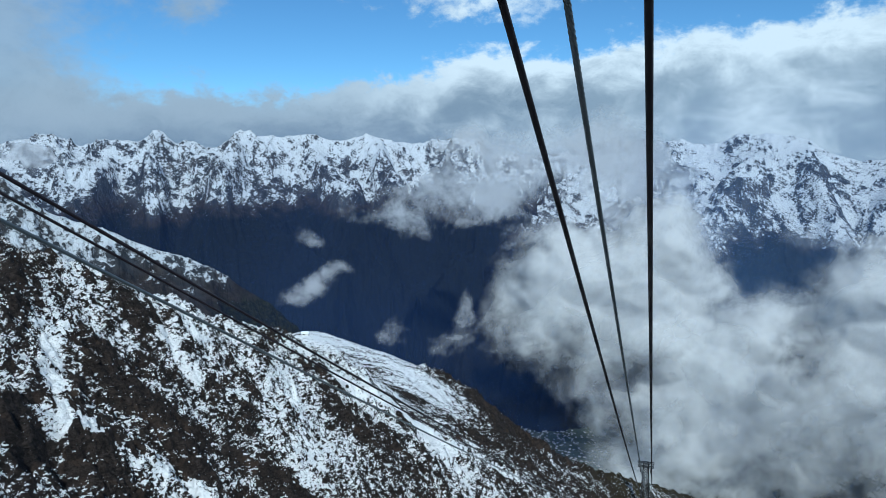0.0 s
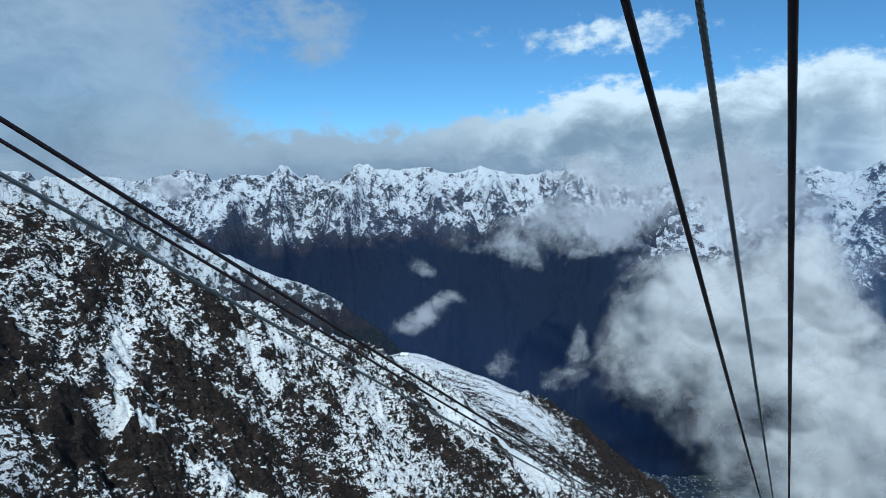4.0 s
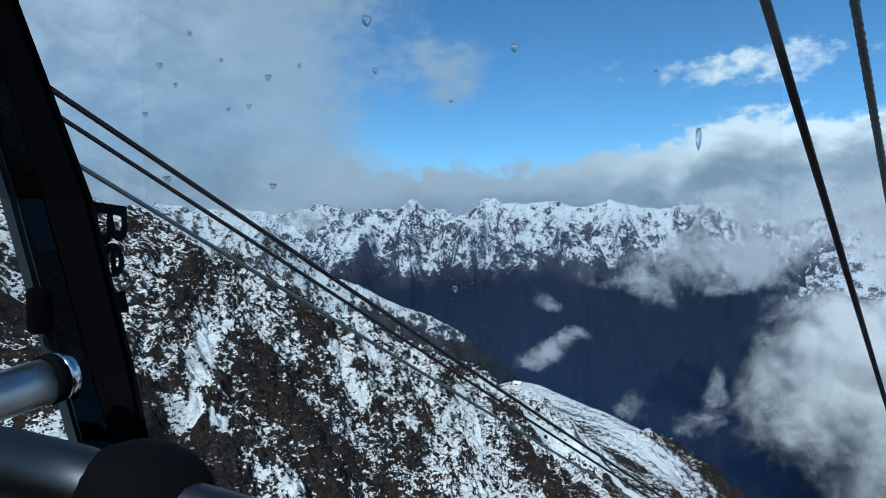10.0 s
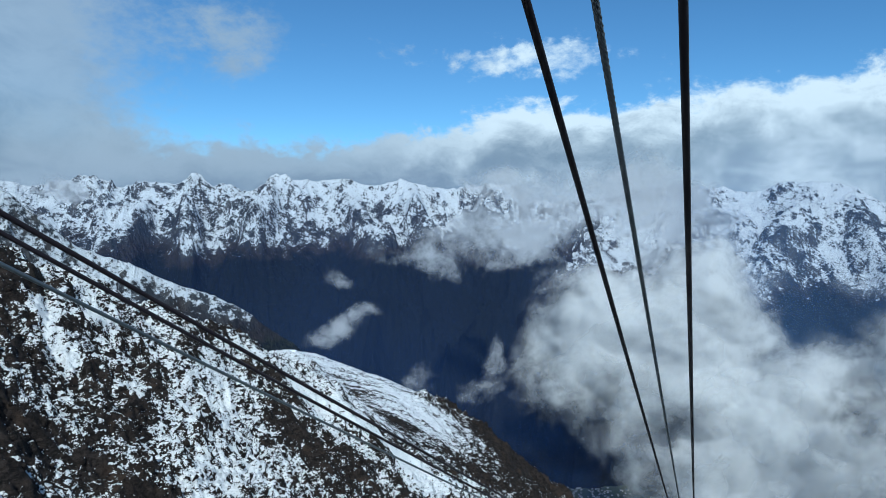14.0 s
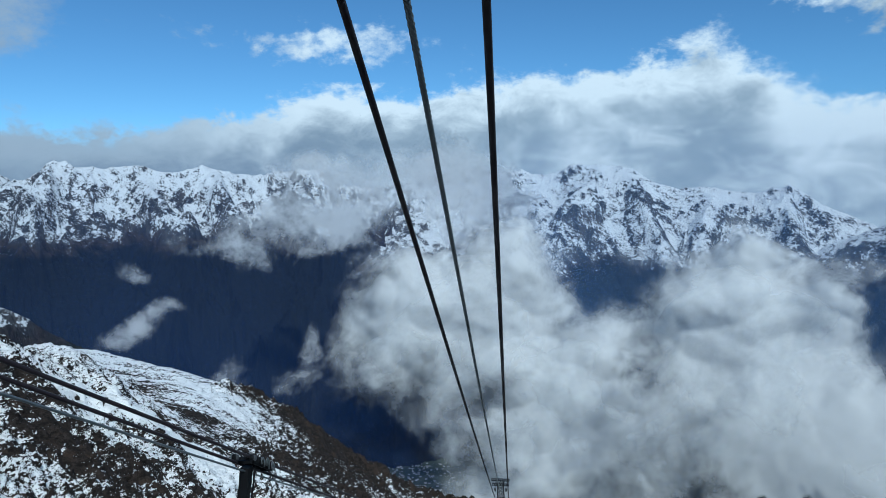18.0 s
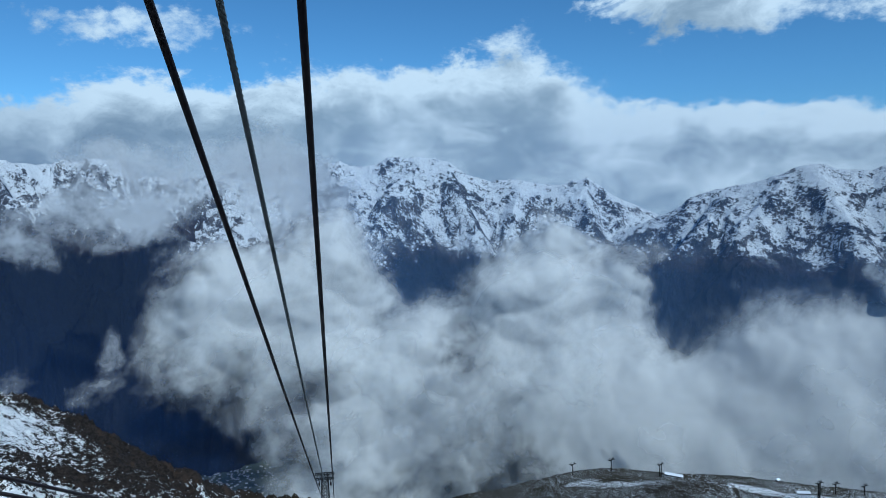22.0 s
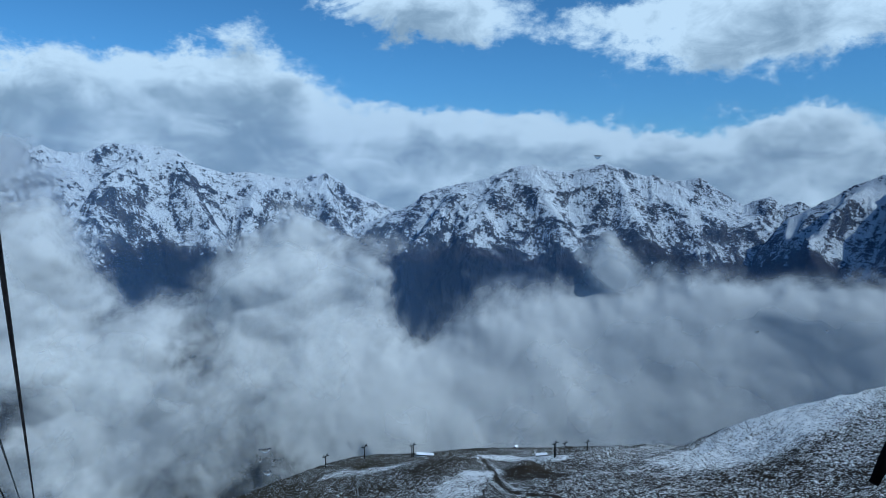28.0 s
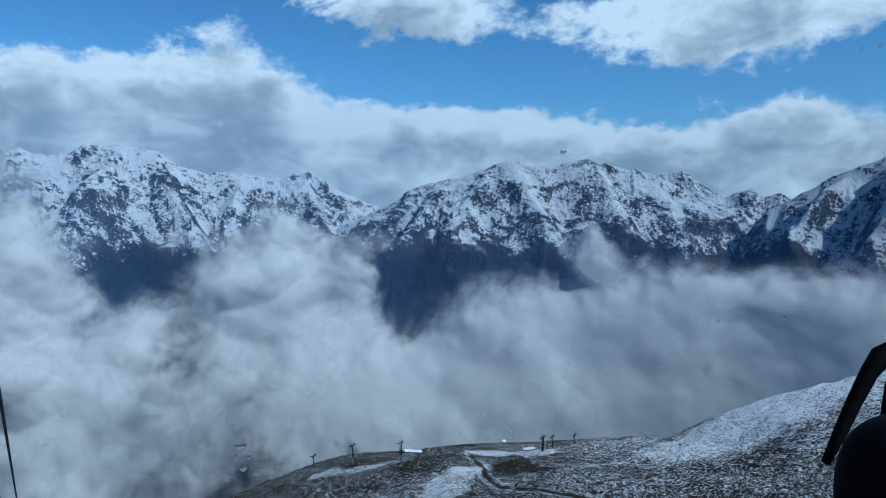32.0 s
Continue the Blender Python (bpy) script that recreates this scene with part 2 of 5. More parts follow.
def mountain_material(name, tint):
    """Thin fresh snow over rock ribs and gullies, heather and dark woods below."""
    m, n, bsdf, _ = material(name)
    p = place_of(n)
    lay = n.vector_attribute("lay")
    large, mid, small = n.noise(p, 0.0032, 4, 0.55, 0.6), n.noise(p, 0.012, 5, 0.62, 0.5), n.noise(p, 0.085, 5, 0.7, 0.4)
    falls = n.noise(n.stretch(lay, 1.0, 0.5, 1.0), 0.034, 6, 0.72, 0.6)
    # the strata dip to one side
    dip = n.tree.nodes.new("ShaderNodeCombineXYZ")
    for k, axis in enumerate(((0.3, 0.0, 0.0), (0.0, 0.3, 0.0), (0.42, -0.1, 1.0))):
        n.link(n.dot(p, axis), dip.inputs[k])
    bands = n.noise(dip.outputs[0], 0.05, 6, 0.72, 0.9)
    white = n.attribute("cover")
    for value, weight in ((large, 0.75), (mid, 0.6), (small, 1.5), (falls, 1.25), (bands, 1.05)):
        white = n.math("ADD", white, n.math("MULTIPLY", n.math("SUBTRACT", value, 0.5), weight))
    white = n.ramp(white, 0.3, 0.62, 0.0, 0.96)
    rock = n.mix(n.ramp(mid, 0.4, 0.6), (0.04, 0.046, 0.056), (0.085, 0.084, 0.088))
    rock = n.mix(n.ramp(falls, 0.4, 0.6), rock, (0.03, 0.034, 0.042))
    heather = n.mix(n.ramp(bands, 0.4, 0.62), (0.022, 0.021, 0.022), (0.042, 0.036, 0.033))
    woods = n.mix(n.ramp(small, 0.35, 0.65), (0.007, 0.010, 0.012), tint)
    low = n.math("ADD", n.attribute("low"), n.math("MULTIPLY", n.math("SUBTRACT", mid, 0.5), 0.9))
    base = n.mix(n.ramp(low, 0.35, 0.75), n.mix(n.ramp(low, -0.05, 0.35), rock, heather), woods)
    n.link(n.mix(white, base, (0.64, 0.675, 0.72)), bsdf.inputs["Base Color"])
    bsdf.inputs["Roughness"].default_value = 0.9
    bsdf.inputs["Specular IOR Level"].default_value = 0.1
    relief = n.math("ADD", n.math("MULTIPLY", falls, 0.8), n.math("MULTIPLY", small, 0.35))
    bump(n, bsdf, relief, 1.0, 22)
    return m


def cloud_material(name, lo, hi, most=1.0, torn=0.7, broad=0.8, relief=0.3):
    """Thin and thick parts of a cloud: white water droplets, clear between."""
    m, n, bsdf, out = material(name)
    p = place_of(n)
    a, b, c = n.noise(p, 0.0026, 4, 0.5, 0.2), n.noise(p, 0.008, 6, 0.6, 0.5), n.noise(p, 0.03, 5, 0.6)
    d = n.math("ADD", n.attribute("thickness"), n.math("MULTIPLY", n.math("SUBTRACT", a, 0.5), broad))
    d = n.math("ADD", d, n.math("MULTIPLY", n.math("SUBTRACT", b, 0.5), torn))
    d = n.math("ADD", d, n.math("MULTIPLY", n.math("SUBTRACT", c, 0.5), 0.42 * torn))
    alpha = n.math("MULTIPLY", n.ramp(d, lo, hi, 0, most), n.ramp(n.attribute("thickness"), 0.02, 0.2))
    bsdf.inputs["Base Color"].default_value = (0.75, 0.765, 0.78, 1)
    bsdf.inputs["Roughness"].default_value = 1
    bsdf.inputs["Specular IOR Level"].default_value = 0
    bump(n, bsdf, n.noise(p, 0.0034, 1.2, 0.45, 0.3), relief, 230)
    back = n.put("ShaderNodeBsdfTranslucent", Color=(0.75, 0.765, 0.78, 1))
    body = n.tree.nodes.new("ShaderNodeMixShader")
    body.inputs[0].default_value = 0.45
    n.link(bsdf.outputs[0], body.inputs[1])
    n.link(back.outputs[0], body.inputs[2])
    clear, both = n.tree.nodes.new("ShaderNodeBsdfTransparent"), n.tree.nodes.new("ShaderNodeMixShader")
    n.link(alpha, both.inputs[0])
    n.link(clear.outputs[0], both.inputs[1])
    n.link(body.outputs[0], both.inputs[2])
    n.link(both.outputs[0], out.inputs[0])
    return m


def plain(name, colour, rough=0.5, metal=0.0, grain=20.0, vary=0.25, relief=0.0, shine=0.5):
    """A worn surface of one colour, with grain and blotches."""
    m, n, bsdf, _ = material(name)
    where = n.tree.nodes.new("ShaderNodeTexCoord").outputs["Object"]
    g, blotch = n.noise(where, grain, 4), n.noise(where, grain * 0.13, 3)
    dark = tuple(c * (1 - vary) for c in colour)
    light = tuple(min(1, c * (1 + vary)) for c in colour)
    n.link(n.mix(n.math("ADD", n.math("MULTIPLY", g, 0.5), n.math("MULTIPLY", blotch, 0.5)), dark, light), bsdf.inputs["Base Color"])
    n.link(n.ramp(blotch, 0.3, 0.7, rough * 0.8, min(1, rough * 1.2)), bsdf.inputs["Roughness"])
    bsdf.inputs["Metallic"].default_value = metal
    bsdf.inputs["Specular IOR Level"].default_value = shine
    if relief:
        bump(n, bsdf, g, 0.5, relief)
    return m


GROUND = ground_material()
STEEL = plain("galvanised_steel", (0.07, 0.075, 0.082), 0.5, 0.4, 3)
DARK_STEEL = plain("dark_painted_steel", (0.005, 0.0055, 0.0065), 0.6, 0.0, 8, 0.3, 0, 0.12)
TRACK_ROPE = plain("greased_locked_coil_rope", (0.02, 0.015, 0.019), 0.6, 0.0, 6, 0.3, 0, 0.2)
HAUL_ROPE = plain("bare_stranded_rope", (0.13, 0.15, 0.16), 0.45, 0.6, 30)

# ---------------------------------------------------------------- noise and meshes


def lattice(seed):
    r = np.random.RandomState(seed)
    a = r.rand(256) * 2 * np.pi
    return r.permutation(256), np.cos(a), np.sin(a)


def gradient_noise(x, y, seed):
    perm, gx, gy = lattice(seed)
    xi, yi = np.floor(x).astype(np.int64), np.floor(y).astype(np.int64)
    fx, fy = x - xi, y - yi
    u, v = fx * fx * fx * (fx * (fx * 6 - 15) + 10), fy * fy * fy * (fy * (fy * 6 - 15) + 10)

    def corner(i, j):
        k = perm[(perm[(xi + i) & 255] + yi + j) & 255]
        return gx[k] * (fx - i) + gy[k] * (fy - j)

    low = corner(0, 0) * (1 - u) + corner(1, 0) * u
    high = corner(0, 1) * (1 - u) + corner(1, 1) * u
    return (low * (1 - v) + high * v) * 1.5


def fractal(x, y, size, octaves, seed, rough=0.5, ridged=False):
    total, amp, norm = 0, 1.0, 0
    for o in range(octaves):
        k = 2.03 ** o / size
        g = gradient_noise(x * k + 37.1 * o, y * k - 19.7 * o, seed + o)
        total = total + amp * ((1 - 2 * np.abs(g)) if ridged else g)
        norm += amp
        amp *= rough
    return total / norm


def smooth(a, b, t):
    u = np.clip((t - a) / (b - a), 0, 1)
    return u * u * (3 - 2 * u)


def soft_min(a, b, k):
    return -np.logaddexp(-a / k, -b / k) * k


def soft_max(a, b, k):
    return np.logaddexp(a / k, b / k) * k


def sheet(name, points, rows, cols, mat, values=(), closed=False, keep=None):
    """A grid of points as one smooth mesh with named values at its corners."""
    i, j = np.meshgrid(np.arange(rows - 1), np.arange(cols if closed else cols - 1), indexing="ij")
    a, b = i * cols + j, i * cols + (j + 1) % cols
    quads = np.stack([a, b, b + cols, a + cols], -1).reshape(-1, 4)
    if keep is not None:
        quads = quads[keep.ravel()[quads].any(axis=1)]
        used, quads = np.unique(quads, return_inverse=True)
        quads = quads.reshape(-1, 4)
        points, values = points[used], {key: value.ravel()[used] for key, value in dict(values).items()}
    mesh = bpy.data.meshes.new(name)
    mesh.vertices.add(len(points))
    mesh.vertices.foreach_set("co", points.astype(np.float32).ravel())
    mesh.loops.add(quads.size)
    mesh.loops.foreach_set("vertex_index", quads.astype(np.int32).ravel())
    mesh.polygons.add(len(quads))
    mesh.polygons.foreach_set("loop_start", np.arange(0, quads.size, 4, dtype=np.int32))
    mesh.polygons.foreach_set("use_smooth", np.ones(len(quads), dtype=bool))
    for key, value in dict(values).items():
        mesh.attributes.new(key, "FLOAT", "POINT").data.foreach_set("value", value.astype(np.float32).ravel())
    mesh.update(calc_edges=True)
    mesh.materials.append(mat)
    return new(name, mesh)


# ---------------------------------------------------------------- ground
VALLEY = -1100.0


def ground_height(x, y):
    """The mountainside under the ropeway, the shoulder with the hut, the knoll with the chairlifts and the valley."""
    flank = -142 - 0.76 * x - 0.30 * y
    shoulder = -155 - 0.16 * (x + 172) - 0.115 * (y - 464) + (1 - smooth(285, 385, y)) * 260
    near = soft_min(flank, shoulder, 9)
    knoll = -103.6 - 0.137 * x - 0.298 * y - 62 * (1 - smooth(60, 380, x))
    spur = -236 + 0.16 * x - 0.299 * y
    past = smooth(-30, 110, y - (588 - 0.9 * (x - 560)))
    hill = knoll + np.maximum(0, spur - knoll) * (1 - past)
    hill = hill - 15 * np.exp(-((x - 535) / 55) ** 2) * smooth(420, 520, y) * (1 - smooth(640, 740, y)) + 5 * np.exp(-((x - 640) / 40) ** 2) * smooth(380, 450, y)
    # two spoil mounds beside the piste
    hill = hill + 9 * np.exp(-((x - 352) / 42) ** 2 - ((y - 740) / 48) ** 2) + 11 * np.exp(-((x - 374) / 21) ** 2 - ((y - 614) / 19) ** 2)
    z = soft_max(near, hill, 9)
    crest = np.interp(y, [-600, 90, 165, 216, 276, 330, 375, 425, 476, 620, 900], [-560, -256, -233, -214, -200, -188, -190, -235, -288, -300, -300])
    z = z - 1.25 * soft_max(crest - x, np.zeros_like(x), 6)
    rim = np.interp(x, [-900, -300, -270, -221, -172, -135, -90, -53, 0, 40, 150, 540, 640, 700, 760, 900, 1200], [560, 512, 508, 500, 490, 520, 535, 605, 800, 905, 950, 930, 800, 700, 630, 560, 520])
    z = z - 0.62 * soft_max(y - rim, np.zeros_like(x), 10)
    floor = VALLEY + 30 * fractal(x, y, 900, 3, 71)
    return soft_max(z, floor, 25), near, hill, rim


# snow lying in gullies and hollows (and bare ribs, negative): from x, y to x, y, half width, weight
SNOW_GULLIES = [
    (-176, 154, -160, 141, 3, 0.5), (-162, 142, -147, 129, 3.8, 0.42), (-148, 134, -122, 151, 4.5, 0.52), (-122, 151, -108, 158, 4.5, 0.42), (-190, 170, -177, 156, 5, 0.32),
    (-182, 209, -163, 202, 5, 0.5), (-184, 234, -182, 211, 5, 0.45), (-172, 222, -166, 212, 4, 0.3), (-157, 214, -154, 216, 4, 0.5), (-144, 228, -112, 202, 7, 0.36),
    (-166, 267, -152, 254, 5, 0.45), (-178, 300, -146, 331, 8, 0.55), (-148, 331, -110, 365, 8, 0.5), (-112, 363, -78, 402, 7, 0.4),
    (-215, 172, -184, 164, 9, 0.08), (-207, 199, -181, 184, 10, 0.24), (-214, 192, -196, 181, 9, 0.25), (-192, 236, -166, 250, 9, 0.26), (-200, 245, -186, 262, 5, 0.3), (-195, 152, -180, 135, 6, 0.05), (-186, 142, -168, 124, 9, -0.18),
    (-160, 160, -150, 166, 9, -0.3), (-150, 172, -138, 178, 10, -0.3), (-196, 206, -186, 212, 7, -0.3), (-146, 262, -128, 286, 13, -0.22), (-168, 186, -150, 198, 8, -0.16),
    (-132, 186, -112, 190, 8, -0.25), (-188, 416, -150, 397, 8, -0.38), (-152, 397, -112, 408, 11, -0.45), (-150, 345, -109, 363, 2.5, -0.4),
    (-192, 460, -141, 432, 5, 0.25), (-140, 458, -102, 447, 10, -0.25), (-128, 493, -105, 497, 14, -0.25), (-140, 328, -103, 359, 6, 0.2), (-205, 432, -188, 440, 2.5, -0.25),
    (-140, 120, -118, 128, 9, -0.3), (-175, 120, -160, 112, 9, -0.2), (-165, 110, -128, 118, 16, -0.12),
]


HILL_PATCHES = [
    (450, 765, 470, 690, 26, 0.36), (345, 652, 352, 640, 16, 0.3), (340, 712, 366, 730, 32, -0.12), (288, 596, 330, 640, 22, 0.24), (374, 606, 376, 614, 17, 0.02), (356, 600, 384, 584, 15, -0.2), (285, 848, 325, 790, 18, 0.26),
    (517, 520, 612, 504, 60, 0.27), (412, 600, 440, 560, 16, 0.12),
]


def terrain(x, y):
    """Height of the ground with its ribs, gullies and blocks, and what lies on it."""
    z, near, hill, rim = ground_height(x, y)
    on_hill = smooth(-12, 12, hill - near)
    beyond = smooth(0, 60, y - rim)
    shoulder = smooth(315, 375, y) * (1 - on_hill) * smooth(-105, -150, x + 0.12 * (y - 420)) * (1 - beyond)
    crag = smooth(-42, -4, y - rim) * (1 - smooth(5, 50, y - rim)) * smooth(-186, -165, x) * (1 - smooth(-70, 30, x))
    rough = np.maximum((1 - 0.75 * shoulder) * (1 - 0.72 * on_hill), crag) * (1 - 0.6 * beyond)
    # ribs and gullies that run down the flank, then blocks and boulders
    along, across = (x * 0.93 + y * 0.37), (-x * 0.37 + y * 0.93)
    fall, level = (x * 0.88 - y * 0.47), (x * 0.47 + y * 0.88)
    sway = 9 * fractal(x, y, 60, 3, 5)
    ribs = fractal(fall * 0.4, level + sway, 38, 4, 11, 0.55, ridged=True)
    blocks = fractal(fall * 0.6, level + sway * 0.5, 16, 4, 23, 0.6, ridged=True)
    z = z + rough * (7.5 * (ribs - 0.45) + 5.2 * (blocks - 0.45))
    z = z + (0.1 + 0.9 * rough) * 3.0 * (fractal(along * 0.8, across, 7.5, 3, 31, 0.62, ridged=True) - 0.45)
    z = z + (0.08 + 0.92 * rough) * 1.3 * (fractal(x, y, 3.0, 2, 41, 0.6, ridged=True) - 0.4)
    z = z + on_hill * (5 * fractal(x, y, 95, 4, 51) + 1.2 * fractal(x, y, 18, 3, 57, 0.6))
    z = z + crag * 11 * (fractal(x, y, 22, 5, 61, 0.66, ridged=True) - 0.25)
    streak = fractal(along * 0.10, across + sway * 0.4, 11, 4, 83, 0.6)
    field = fractal(fall * 0.3, level + sway, 30, 4, 91, 0.6)
    outcrop = smooth(0.62, 0.8, blocks + 0.35 * (ribs - 0.45)) * smooth(-0.25, 0.1, fractal(x, y, 45, 2, 151))
    cover = 0.425 + 0.85 * field - 0.34 * (ribs - 0.45) - 0.12 * (blocks - 0.45) - 0.45 * outcrop
    cover = cover * (1 - shoulder) + shoulder * (0.525 + 1.6 * np.minimum(0.1, streak))
    wx, wy = x + 5 * fractal(x, y, 14, 4, 131, 0.6), y + 5 * fractal(x, y, 14, 4, 137, 0.6)
    cover = cover - 0.07 * (1 - smooth(190, 290, y))
    for x0, y0, x1, y1, wide, weight in SNOW_GULLIES:
        dx, dy = x1 - x0, y1 - y0
        k = np.clip(((wx - x0) * dx + (wy - y0) * dy) / (dx * dx + dy * dy), 0, 1)
        away = np.hypot(wx - x0 - k * dx, wy - y0 - k * dy)
        cover = cover + weight * (1 - smooth(wide * 0.45, wide * 1.25, away))
    cover = cover - 0.5 * crag - 0.36 * smooth(-150, -115, x) * smooth(390, 450, y)
    track = np.abs(x - np.interp(y, [560, 614, 661, 700, 775, 850], [318, 342, 370, 394, 436, 440]))
    top = smooth(560, 900, y) * on_hill
    on_top = 0.02 - 0.1 * top + 0.18 * fractal(x, y, 80, 4, 97) + 0.2 * smooth(440, 640, x) * (1 - top)
    hx, hy = x + 14 * fractal(x, y, 40, 4, 161, 0.6), y + 14 * fractal(x, y, 40, 4, 167, 0.6)
    for x0, y0, x1, y1, wide, weight in HILL_PATCHES:
        k = np.clip(((hx - x0) * (x1 - x0) + (hy - y0) * (y1 - y0)) / ((x1 - x0) ** 2 + (y1 - y0) ** 2), 0, 1)
        on_top = on_top + weight * (1 - smooth(wide * 0.6, wide * 1.2, np.hypot(hx - x0 - k * (x1 - x0), hy - y0 - k * (y1 - y0))))
    on_top = on_top - 0.34 * (1 - smooth(1.2, 2.8, track)) + 0.15 * np.exp(-((track - 5) / 2) ** 2)
    cover = cover * (1 - on_hill) + on_hill * on_top
    cover = cover - 0.5 * smooth(-330, -460, z) * (1 - on_hill)
    cover = cover - 0.6 * smooth(20, 160, y - rim)
    turf = np.clip(on_hill * (0.35 + 0.65 * top) + smooth(-240, -330, z) * (1 - on_hill), 0, 1)
    woods = smooth(-470, -560, z) * (1 - smooth(VALLEY + 120, VALLEY + 60, z))
    meadow = smooth(VALLEY + 130, VALLEY + 60, z)
    return z, {"cover": cover, "turf": turf, "woods": woods, "meadow": meadow, "fine": on_hill, "scree": 1 - 0.8 * on_hill}


def ground_at(x, y):
    return float(terrain(np.array([float(x)]), np.array([float(y)]))[0][0])


def build_ground():
    turn = np.concatenate([np.arange(-80, -70, 0.3), np.arange(-70, -10, 0.12), np.arange(-10, 10, 0.18), np.arange(10, 80, 0.2), np.arange(80, 280, 2.0)])
    far = np.concatenate([np.arange(1.5, 100, 6.0), np.geomspace(100, 420, 430)[:-1], np.geomspace(420, 560, 100)[:-1], np.geomspace(560, 1180, 190)[:-1], np.geomspace(1180, 4900, 110)])
    rr, aa = np.meshgrid(far, np.radians(turn), indexing="ij")
    x, y = rr * np.sin(aa), 80 + rr * np.cos(aa)
    z, values = terrain(x, y)
    pts = np.stack([x, y, z], -1).reshape(-1, 3)
    ob = sheet("ground", pts, len(far), len(turn), GROUND, values, closed=True)
    return tagged(ob, "steep broken rock and scree under patchy fresh snow", "mountainside", kind="structure")


ground = build_ground()

# ---------------------------------------------------------------- mountains across the valley


def eroded(u, v, size, octaves, seed, rough=0.5):
    """Sharp ridges that branch, smooth hollows between: each octave is held back where the last one was low."""
    total, amp, norm, held = 0, 1.0, 0, 1.0
    for o in range(octaves):
        k = 2.07 ** o / size
        g = (1 - np.abs(gradient_noise(u * k + 31.7 * o, v * k - 17.3 * o, seed + o)) * 1.35).clip(0, 1) ** 2
        total = total + amp * g * held
        norm += amp
        held = (g * held * 1.7).clip(0.12, 1)
        amp *= rough
    return total / norm


def mountain(label, centre, eye_height, crest, foot, top, line, seed, tint, spurs=(), jag=1.0, size=640.0, deep=230.0, bare=0.0, step=0.075):
    """A mountain whose crest runs through (turn, height) in degrees, seen from centre. It falls to the valley in ridges and gullies;
    spurs: main side ridges, as turn at the crest, turn and share of the height at the lower end, height in metres, half width in degrees."""
    turns = np.arange(crest[0][0], crest[-1][0], step)
    v = np.concatenate([np.linspace(0, 0.42, 26)[:-1], np.linspace(0.42, 1, 175), np.linspace(1.01, 1.3, 10)])
    vv, tt = np.meshgrid(v, turns, indexing="ij")
    inside = np.clip(vv, 0, 1)
    el = np.interp(tt, [c[0] for c in crest], [c[1] for c in crest])
    peak = eye_height + np.tan(np.radians(el)) * top
    wide, down = tt * math.radians(top), (1 - vv) * (top - foot)
    # the same ridges seen further from the crest lean apart
    bend_a, bend_b = 190 * fractal(wide, down, 700, 5, seed + 40, 0.55), 190 * fractal(wide, down, 700, 5, seed + 47, 0.55)
    lean = 0.75 * fractal(wide, down * 0.3, 1300, 2, seed + 53) * down
    ridges = eroded(wide + bend_a + lean, down * 0.8 + bend_b, size, 7, seed + 7, 0.5)
    fine = eroded(wide + 0.6 * bend_b - lean, down * 0.9 + bend_a, size * 0.2, 4, seed + 17, 0.6)
    rise = np.where(vv <= 1, 0.8 * inside + 0.2 * inside ** 1.6, 1 - 1.3 * (vv - 1))
    z = VALLEY - 60 + (peak - VALLEY + 60) * rise
    below = smooth(-0.03, 0.14, 1 - inside) * smooth(0, 0.2, inside)
    z = z + deep * below * (ridges - 0.42) + (8 + 20 * below) * (fine - 0.4)
    sway = fractal(wide, down, 420, 4, seed + 5, 0.55)
    crestline = np.zeros_like(z)
    for t0, t1, low, high, broad in spurs:
        run = np.clip((1 - vv) / (1 - low), 0, 1.25)
        aside = np.abs(tt + 0.9 * sway * run - (t0 + (t1 - t0) * run)) / (0.8 + broad * run)
        crestline = np.maximum(crestline, high * smooth(0, 0.5, run) * (1 - smooth(0, 1, aside)) * smooth(1.25, 0.85, run))
    z = z + crestline
    for t0, t1, low, high, broad in spurs:
        z = z + 0.2 * high * np.exp(-((tt - t0) / 1.3) ** 2) * np.exp(-((1 - vv) / 0.2) ** 2)
    # the skyline: teeth and notches
    teeth = eroded(wide + 0.3 * bend_a, down * 0.8 + 900, 680, 6, seed + 3, 0.6).clip(0.1, 0.56) - 0.36
    z = z + 165 * jag * teeth * np.exp(-((1 - vv) / 0.16) ** 2) * (0.5 + 0.9 * smooth(-0.3, 0.3, fractal(wide, down * 0, 1500, 2, seed + 13)))
    a = np.radians(tt)
    r = foot + (top - foot) * vv
    x, y = centre[0] + r * np.sin(a), centre[1] + r * np.cos(a)
    # snow lies thick in the hollows and on high ground, thin on ribs and lower down
    dz = np.gradient(z, axis=0) / np.gradient(r, axis=0)
    dw = np.gradient(z, axis=1) / np.gradient(np.radians(tt) * r, axis=1)
    steep = np.hypot(dz, dw)
    z_line = z + 170 * fractal(wide, down, 500, 4, seed + 23, 0.6)
    cover = -0.08 + 0.62 * smooth(line - 100, line + 70, z_line) + 0.16 * smooth(line, line + 400, z) - 0.3 * (fine - 0.4) - 0.34 * (steep - 0.85).clip(-0.6, 0.8) - bare
    cover = cover - 0.9 * smooth(line - 40, line - 320, z)
    low = smooth(line + 50, line - 150, z_line)
    values = {"cover": cover, "low": low}
    ob = sheet("mountain", np.stack([x, y, z], -1).reshape(-1, 3), len(v), len(turns), mountain_material("mountain_" + str(seed), tint), values)
    lay = np.stack([wide + 60 * sway, down + 25 * sway, z * 0], -1).reshape(-1)
    ob.data.attributes.new("lay", "FLOAT_VECTOR", "POINT").data.foreach_set("vector", lay.astype(np.float32))
    return tagged(ob, label, "mountain", "mountains across the valley")


